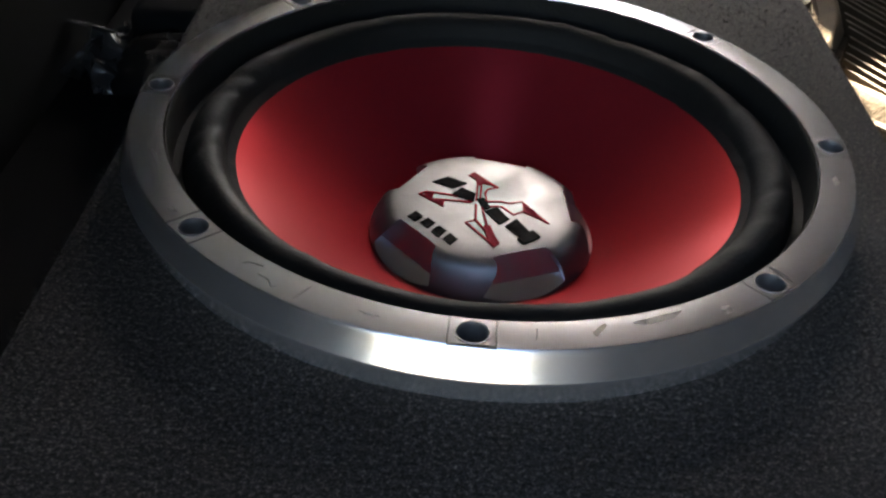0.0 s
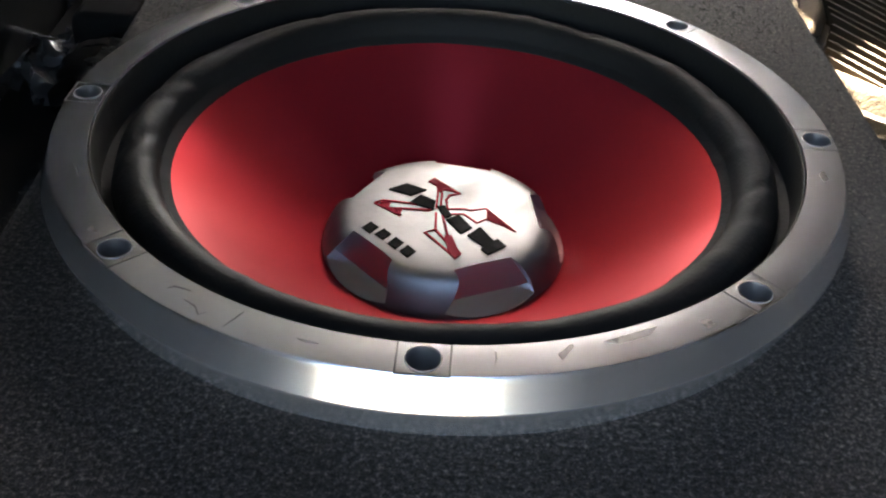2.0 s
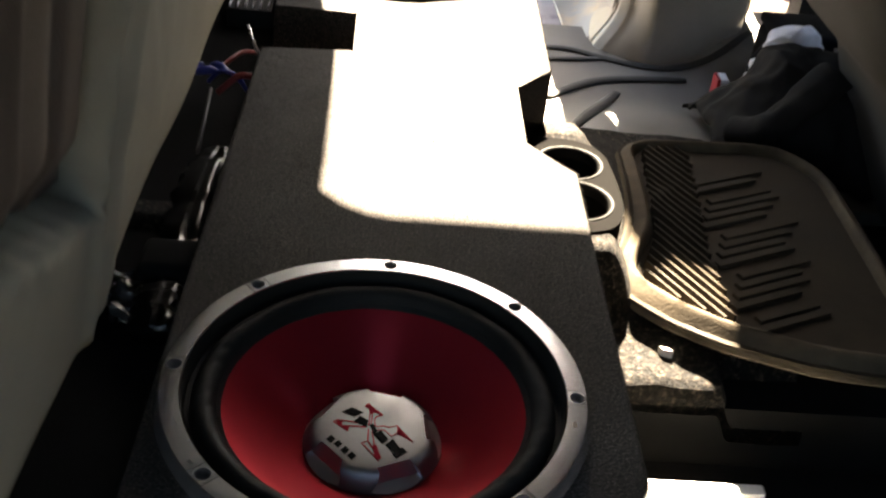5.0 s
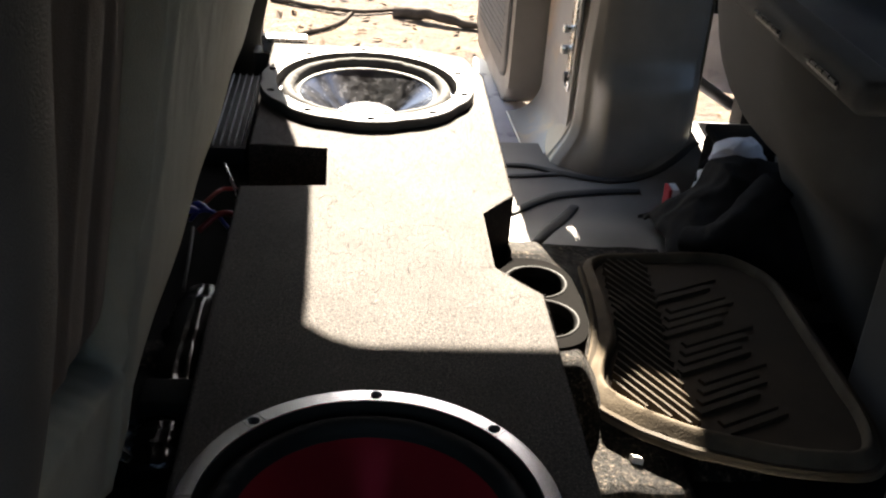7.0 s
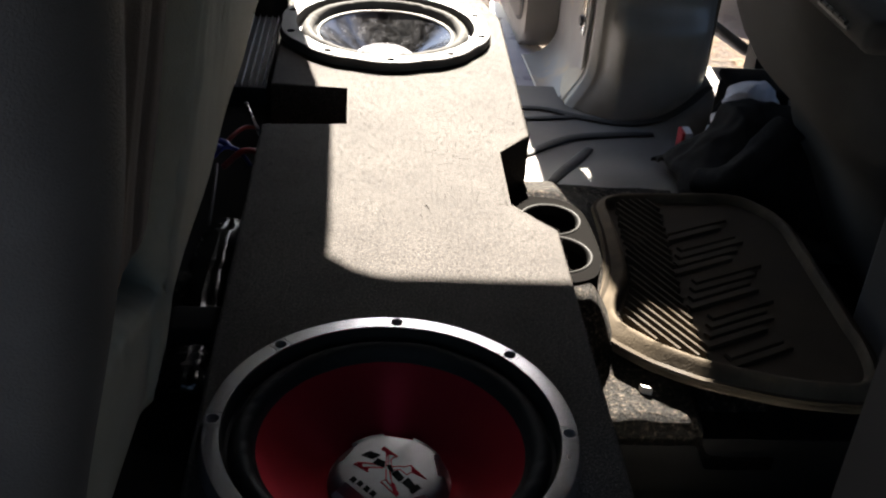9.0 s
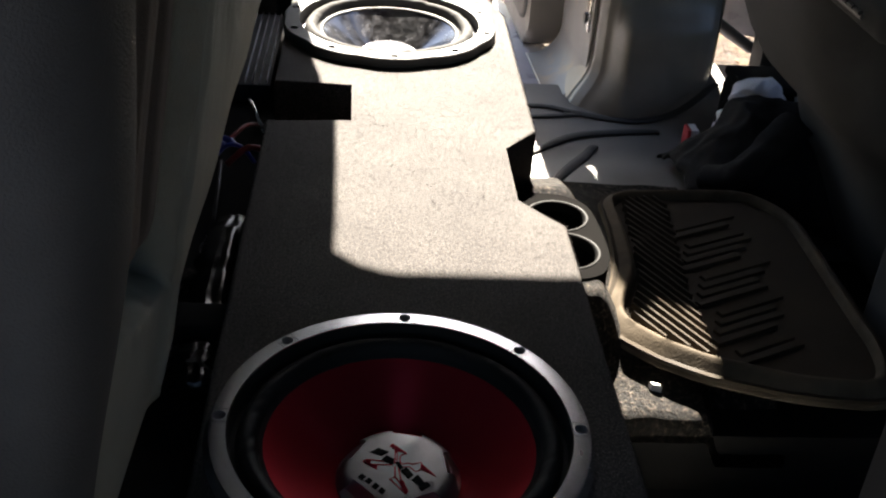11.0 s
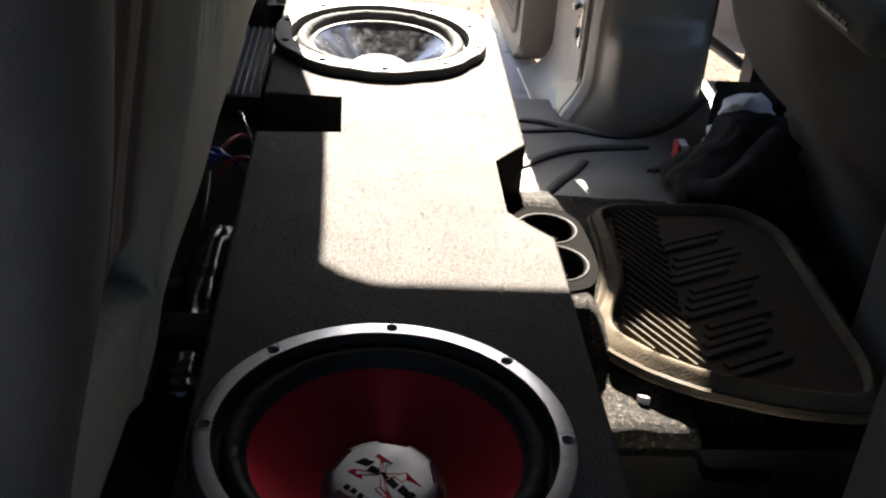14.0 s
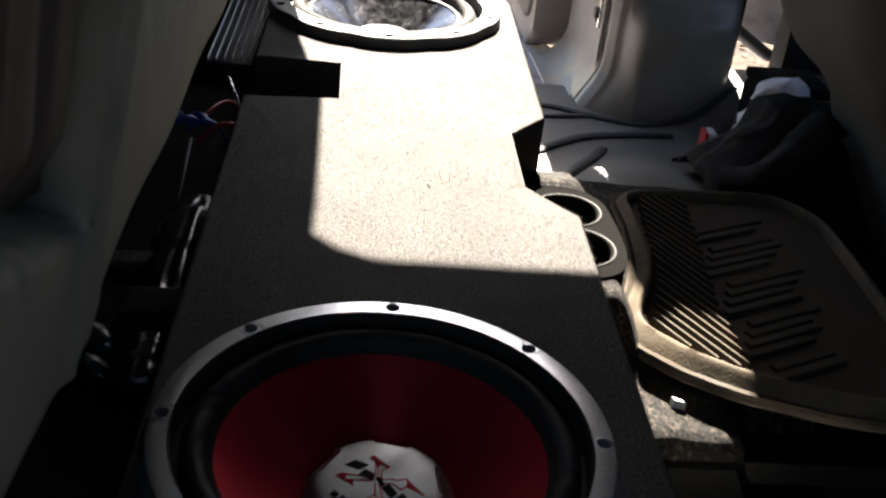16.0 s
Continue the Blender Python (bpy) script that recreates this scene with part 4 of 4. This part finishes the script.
def seat_cloth(u, v):
    y = -0.34 + 1.50 * u
    z = 0.132 + 0.74 * v
    x = -0.192 + 0.150 * z
    near = ease((0.45 - y) / 0.6)
    # long folds that fan out downwards from the seat's top near corner
    q = (y + 0.444) / max(0.1, 0.99 - z)
    fold = 0.003 * math.sin(8 * y + 9 * z)
    fold += -0.024 + 0.012 * ease((q - 0.335) / 0.02) + 0.014 * ease((q - 0.53) / 0.03) + 0.004 * crease(q - 0.325, 0.012)
    fold += 0.004 * math.sin(math.pi * max(0.0, min(1.0, (q - 0.37) / 0.16))) + 0.005 * crease(q - 0.66, 0.03) + 0.004 * crease(q - 0.95, 0.08)
    fold += 0.005 * noise.noise((0, y * 8, z * 4)) + 0.0022 * noise.noise((3, y * 24, z * 9)) + 0.0012 * noise.noise((7, y * 60, z * 26))
    fold *= ease(v / 0.3)
    # flat towards the near end, with a deep pocket whose lower hem slants
    fold *= 0.25 + 0.75 * ease((y - 0.0) / 0.15)
    fold += 0.006 * crease(y + 0.080 - 0.10 * (z - 0.3), 0.010) + 0.005 * crease(y + 0.02 - 0.25 * (z - 0.3), 0.02)
    fold -= 0.045 * ease((-0.082 + 0.06 * (z - 0.3) - y) / 0.006) * ease((z - hem(y)) / 0.015) * ease((y + 0.290) / 0.012)
    roll = -0.002 * (1 - ease(v / 0.03))
    return (x + fold + roll, y, z + 0.004 * math.sin(21 * y))


def bolster(u, v):
    """Dark side bolster at the near end, round in plan."""
    a = math.pi * (0.02 + 0.96 * u)
    z = 0.02 + 0.86 * v
    return (-0.246 + 0.150 * z + 0.064 * math.sin(a) ** 0.5 + 0.004 * math.sin(20 * z), -0.335 + 0.058 * math.cos(a), z)


o = part("side_bolster", bm_slab(bolster, 40, 40, (-0.01, 0, 0)), SEATDARK, rear_seat, "dark cloth side bolster", 180)
o.location = (0.30, -0.35, 0.245)
cl = part("cloth_cover", bm_slab(seat_cloth, 520, 90, (-0.012, 0, 0.002)), CLOTH, rear_seat, smooth=180)
cl.location = (0.30, -0.35, 0.245)


def pocket_panel(u, v):
    """Brown-grey cloth panel lying in the sunk pocket, a little padded."""
    y = -0.278 + 0.190 * u
    z0 = hem(y) + 0.016
    z = z0 + (0.86 - z0) * v
    pad = (max(0.0, 1 - abs(2 * u - 1) ** 4)) ** 0.6 * ease(v / 0.06)
    rib = 0.004 * crease(u - 0.30, 0.05) - 0.004 * crease(u - 0.62, 0.08)
    return (-0.192 + 0.150 * z - 0.022 + 0.018 * pad + rib + 0.003 * noise.noise((0, y * 16, z * 7)), y, z)


o = part("seat_panel", bm_slab(pocket_panel, 40, 60, (-0.006, 0, 0)), BROWNCLOTH, rear_seat, "brown-grey cloth inset panel", 180)
o.location = (0.30, -0.35, 0.245)
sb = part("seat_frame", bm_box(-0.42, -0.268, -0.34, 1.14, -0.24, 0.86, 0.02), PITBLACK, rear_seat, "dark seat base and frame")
sb.location = (0.30, -0.35, 0.245)

# ---- amplifier and wiring behind the box ----
amp = empty("amplifier", "dark finned metal amplifier lying behind the box", "amplifier", (-0.211, 1.005, -0.09))
part("case", bm_box(-0.032, 0.032, -0.152, 0.17, -0.05, 0.042, 0.004), AMPDARK, amp, smooth=40)
part("base", bm_box(-0.028, 0.028, -0.148, 0.165, -0.155, -0.05), AMPDARK, amp)
for k in range(6):
    part("fin", bm_box(-0.029 + 0.0108 * k, -0.0277 + 0.0108 * k, -0.145, 0.162, 0.040, 0.0475, 0.0004, 1), AMPMETAL, amp, "bright worn fin")


def thing_tube(name, pts, r, material, label, category, seg=8, steps=8, squash=1.0):
    return tagged(part(name, bm_tube(smooth_path(pts, steps), r, seg, squash), material, smooth=180), label, category)


def wrap_bundle(name, pts, r, label):
    path = smooth_path(pts, 10)
    rnd = random.Random(len(pts))
    rad = [r * (0.85 + 0.35 * noise.noise((i * 0.37, len(pts), 0.2))) for i in range(len(path))]
    bm = bm_tube(path, rad, 48, 0.5)
    for v in bm.verts:
        # lengthwise pleats with a few cross creases
        k = Vector((v.co.x * 130, v.co.y * 4, v.co.z * 130))
        v.co += Vector((0.6, 0, 1)) * 0.0022 * noise.noise(k) + Vector((0.5, 0, 1)) * 0.0008 * noise.noise(v.co * 50)
    ob = part(name, bm, WRAP, smooth=180)
    return tagged(ob, label, "cable sleeve")


# added near-black block fills the gap between box and rear seat
structure("floor_gap", bm_box(-0.262, -0.166, -0.34, 1.2, -0.243, -0.075), PITBLACK, "added black filler block in the gap behind the box", "floor")
wrap_bundle("cable_sleeve", [(-0.190, 0.125, -0.050), (-0.194, 0.17, -0.045), (-0.198, 0.205, -0.055)], 0.026, "crumpled shiny black plastic sleeve beside the box")
wrap_bundle("cable_sleeve", [(-0.192, 0.235, -0.052), (-0.194, 0.30, -0.045), (-0.192, 0.38, -0.045), (-0.188, 0.45, -0.055)], 0.027, "long shiny black plastic sleeve beside the box")
tagged(part("tape_band", bm_box(-0.222, -0.168, 0.195, 0.245, -0.074, -0.028, 0.008, 3), PITBLACK, smooth=50), "matt black tape band round the cable sleeve", "tape")
thing_tube("cable", [(-0.214, 0.46, -0.06), (-0.215, 0.52, -0.045), (-0.222, 0.60, -0.05)], 0.0022, BLACK, "thin black cable along the seat", "cable")
thing_tube("red_cable", [(-0.215, 0.60, -0.055), (-0.185, 0.615, -0.036), (-0.150, 0.625, -0.055), (-0.13, 0.66, -0.10)], 0.0042, REDWIRE, "thick red power cable behind the box", "cable")
thing_tube("red_cable", [(-0.22, 0.66, -0.05), (-0.20, 0.70, -0.045), (-0.185, 0.76, -0.07)], 0.003, REDWIRE, "thin red wire towards the amplifier", "cable")
thing_tube("white_cable", [(-0.205, 0.80, -0.05), (-0.198, 0.76, -0.035), (-0.185, 0.725, -0.045), (-0.165, 0.70, -0.085)], 0.0022, CHROME, "looped pale wire at the amplifier", "cable")
blue = empty("wire_connector", "blue wire connectors behind the box", "connector", (-0.230, 0.618, -0.050))
for dx, dy, tilt in ((0, 0, 20), (0.014, 0.012, -35), (-0.016, 0.010, 60)):
    o = part("sleeve", bm_tube([(-0.014, 0, 0.014), (-0.005, 0, 0.016), (0.005, 0, 0.016), (0.014, 0, 0.013)], [0.003, 0.0055, 0.0055, 0.003], 10), BLUEWIRE, blue, smooth=60)
    o.matrix_basis = pose(dx, dy, 0, 0, 0, tilt)
thing_tube("blue_cable", [(-0.23, 0.63, -0.055), (-0.215, 0.62, -0.036), (-0.196, 0.625, -0.042), (-0.18, 0.66, -0.09)], 0.0028, BLUEWIRE, "thin blue remote wire behind the box", "cable")
tagged(part("metal_plate", bm_box(-0.185, -0.105, 1.222, 1.250, -0.02, 0.006, 0.002), CHROME), "bare metal bracket at the far end of the box", "bracket")
structure("trim_bracket_ledge", bm_box(-0.20, -0.09, 1.219, 1.262, -0.243, -0.022), BLACK, "black ledge under the bracket", "trim")

# ---- front seats and loose things ----
front = empty("front_seat", "dark grey cloth front passenger seat", "seat", (0.80, 0.70, -0.245))


def seat_back(u, v):
    """Closed slab outline swept upwards: rounded back that leans and narrows at its far side."""
    a = 2 * math.pi * u
    z = -0.20 + 1.02 * v
    left = [(-0.20, 0.69), (-0.167, 0.67), (-0.068, 0.628), (0.0, 0.606), (0.035, 0.575), (0.07, 0.532), (0.12, 0.498), (0.16, 0.48), (0.85, 0.33)]
    lean = next(a + (b - a) * (z - p) / (q - p) for (p, a), (q, b) in zip(left, left[1:]) if z <= q) - 0.635
    wy = 0.205 - 0.02 * v
    c, s = math.cos(a), math.sin(a)
    sq = 0.45
    x = 0.785 + lean + 0.15 * math.copysign(abs(c) ** sq, c)
    y = 0.645 + wy * math.copysign(abs(s) ** sq, s)
    return (x + 0.006 * noise.noise((x * 9, y * 9, z * 9)), y, z)


def front_back():
    bm = bm_sheet(seat_back, 64, 30)
    bmesh.ops.remove_doubles(bm, verts=bm.verts, dist=0.0004)
    bmesh.ops.holes_fill(bm, edges=[e for e in bm.edges if e.is_boundary])
    return bm


o = part("backrest", front_back(), SEATDARK, front, smooth=60)
o.location = (-0.80, -0.70, 0.245)
o = part("seat_shell", bm_box(0.78, 1.15, 0.25, 0.90, -0.24, 0.02, 0.04, 3), SEATDARK, front, smooth=50)
o.location = (-0.80, -0.70, 0.245)
driver = empty("front_seat", "dark grey cloth driver's seat", "seat", (0.80, -0.05, -0.245))
o = part("backrest", bm_box(-0.14, 0.16, -0.27, 0.24, 0.02, 1.02, 0.05, 4), SEATDARK, driver, smooth=50)
o = part("seat_shell", bm_box(0.0, 0.4, -0.27, 0.24, 0.0, 0.25, 0.04, 3), SEATDARK, driver, smooth=50)


def crumple(fn, nu, nv, amp, freq, thick, seed):
    bm = bm_sheet(fn, nu, nv)
    for v in bm.verts:
        k = Vector((v.co.x * freq + seed, v.co.y * freq, v.co.z * freq))
        v.co += Vector(noise.noise_vector(k)) * amp + Vector(noise.noise_vector(k * 2.7)) * amp * 0.35
    bm.normal_update()
    bmesh.ops.solidify(bm, geom=bm.faces[:], thickness=thick)
    return bm


def heap(cx, cy, z0, rx, ry, h, pw=0.6):
    def fn(u, v):
        a, t = 2 * math.pi * u, v
        r = math.cos(t * math.pi / 2) ** pw
        return (cx + rx * r * math.cos(a), cy + ry * r * math.sin(a), z0 + h * math.sin(t * math.pi / 2))
    return fn


def jacket_form(u, v):
    x, y = 0.455 + 0.27 * u, 0.675 + 0.25 * v
    ridge = max(0.0, 1 - (abs(y - 0.80) / 0.126) ** 2.2) ** 0.7
    end = ease((0.735 - x) / 0.03)
    return (x, y, -0.190 + (0.046 + 0.112 * min(1.0, max(0.0, (x - 0.452) / 0.085))) * ridge * end)


jacket = empty("jacket", "crumpled black jacket on the floor by the seat", "jacket", (0.57, 0.80, -0.19))
o = part("body", crumple(jacket_form, 70, 56, 0.014, 15, 0.005, 3.1), BAGCLOTH, jacket, smooth=180)
o.location = (-0.57, -0.80, 0.19)
sleeve = bm_tube(smooth_path([(0.60, 0.74, -0.03), (0.55, 0.715, -0.07), (0.505, 0.71, -0.105), (0.475, 0.735, -0.118)], 8), [0.030] * 20 + [0.026] * 5, 20, 0.6)
for v in sleeve.verts:
    v.co += Vector(noise.noise_vector(v.co * 34)) * 0.008
o = part("sleeve", sleeve, BAGCLOTH, jacket, smooth=180)
o.location = (-0.57, -0.80, 0.19)
towel = tagged(part("white_cloth", crumple(heap(0.607, 0.945, -0.17, 0.058, 0.036, 0.122), 60, 30, 0.017, 24, 0.004, 8.4), WHITECLOTH, smooth=180), "bunched white cloth behind the black jacket", "cloth")
bagb = empty("black_bag", "small black bag with a flat top on the floor", "bag", (0.634, 1.03, -0.175))
part("body", bm_box(-0.040, 0.07, -0.04, 0.05, 0.0, 0.092, 0.018, 3), BAGCLOTH, bagb, smooth=50)
part("flap", bm_box(-0.036, 0.075, -0.05, 0.055, 0.086, 0.103, 0.006, 2), BAGCLOTH, bagb, smooth=50)
part("strap", bm_tube(smooth_path([(-0.032, -0.03, 0.085), (-0.062, -0.045, 0.055), (-0.068, -0.06, 0.005)], 8), 0.008, 8), BAGCLOTH, bagb, smooth=180)
carton = empty("carton", "small red and white carton on the floor", "carton", (0.525, 0.99, -0.196))
part("body", bm_box(0.0, 0.013, -0.015, 0.015, 0.0, 0.042, 0.001, 1), WHITECLOTH, carton)
part("red_stripe", bm_box(-0.006, 0.0, -0.015, 0.015, 0.0, 0.042, 0.001, 1), REDCARD, carton, "red printed edge")

tagged(part("plastic_wrap", crumple(heap(-0.231, 0.196, -0.078, 0.024, 0.026, 0.034), 34, 16, 0.009, 70, 0.0012, 6.3), CLEARWRAP, smooth=25), "crumpled shiny clear-black plastic end by the seat", "plastic wrap")
tagged(part("plastic_wrap", crumple(heap(-0.198, 0.205, -0.078, 0.011, 0.036, 0.036), 30, 16, 0.006, 80, 0.0012, 9.1), CLEARWRAP, smooth=25), "narrow crumpled plastic fold by the box", "plastic wrap")
tagged(part("white_rag", crumple(heap(0.590, 0.225, -0.247, 0.030, 0.060, 0.085), 40, 20, 0.008, 30, 0.003, 5.2), WHITECLOTH, smooth=180), "small crumpled white rag on the dark floor", "rag")
tagged(part("navy_cloth", crumple(heap(0.652, 0.205, -0.247, 0.030, 0.060, 0.070), 36, 18, 0.008, 26, 0.003, 2.7), NAVY, smooth=180), "crumpled navy cloth beside the white rag", "cloth")

# folded console lid with a piano hinge, over the front seats
lid = empty("console_lid", "grey-blue console lid with a steel hinge strip", "console", (0.449, 0.31, 0.310))
part("rim", bm_box(-0.072, -0.030, -0.17, 0.16, -0.004, 0.026, 0.010, 4), SEATDARK, lid, "dark padded rim", 50)
part("panel", bm_box(-0.031, 0.20, -0.165, 0.155, 0.0, 0.018, 0.006, 3), LIDGREY, lid, smooth=50)
part("support", bm_box(0.15, 0.175, -0.06, 0.11, -0.550, 0.0, 0.01, 2), SEATDARK, lid)
for y0 in (-0.133, 0.006):
    hinge = part("hinge", bm_box(-0.0742, -0.0715, y0, y0 + 0.070, 0.006, 0.012, 0.0008, 1), BOLT, lid, "steel hinge leaf")
    for k in range(5):
        part("knuckle", bm_tube([(-0.075, y0 + 0.014 * k + 0.001, 0.012), (-0.075, y0 + 0.014 * k + 0.013, 0.012)], 0.0022, 10), AMPDARK, hinge, smooth=60)


# ---- leaf litter and fallen branches on the dirt outside ----
def leaf_litter():
    rnd = random.Random(21)
    verts, faces = [], []
    for _ in range(1800):
        d = rnd.random()
        x, y = rnd.uniform(-1.6, 2.2), 1.62 + 5.0 * d
        a, s = rnd.uniform(0, 6.3), rnd.uniform(0.010, 0.030)
        c = Vector((x, y, -0.776 + rnd.uniform(0, 0.008)))
        u = Vector((math.cos(a), math.sin(a), rnd.uniform(-0.5, 0.5))) * s
        w = Vector((-math.sin(a), math.cos(a), rnd.uniform(-0.5, 0.5))) * s * rnd.uniform(0.3, 0.6)
        i = len(verts)
        verts.extend([c - u, c + w, c + u, c - w + Vector((0, 0, s * 0.3))])
        faces.append((i, i + 1, i + 2, i + 3))
    me = bpy.data.meshes.new("leaf_litter")
    me.from_pydata([tuple(v) for v in verts], [], faces)
    me.materials.append(LEAF)
    return tagged(new("leaf_litter", me), "dry brown leaves scattered over the dirt", "leaves", kind="stuff")


leaf_litter()
for pts, r in (([(0.16, 4.05, -0.765), (0.30, 3.98, -0.745), (0.42, 3.92, -0.755), (0.60, 3.86, -0.77)], 0.030), ([(-0.40, 4.2, -0.77), (-0.05, 4.05, -0.765), (0.20, 4.12, -0.77)], 0.012), ([(-0.25, 3.70, -0.772), (-0.10, 3.85, -0.768), (-0.02, 4.1, -0.772)], 0.010)):
    twig = bm_tube(smooth_path(pts, 8), [r * (1 - 0.02 * i) for i in range(8 * (len(pts) - 1) + 1)], 10)
    for v in twig.verts:
        v.co += Vector(noise.noise_vector(v.co * 18)) * r * 0.35
    tagged(part("fallen_branch", twig, BARK, smooth=60), "dead grey-brown branch lying on the dirt", "branch")
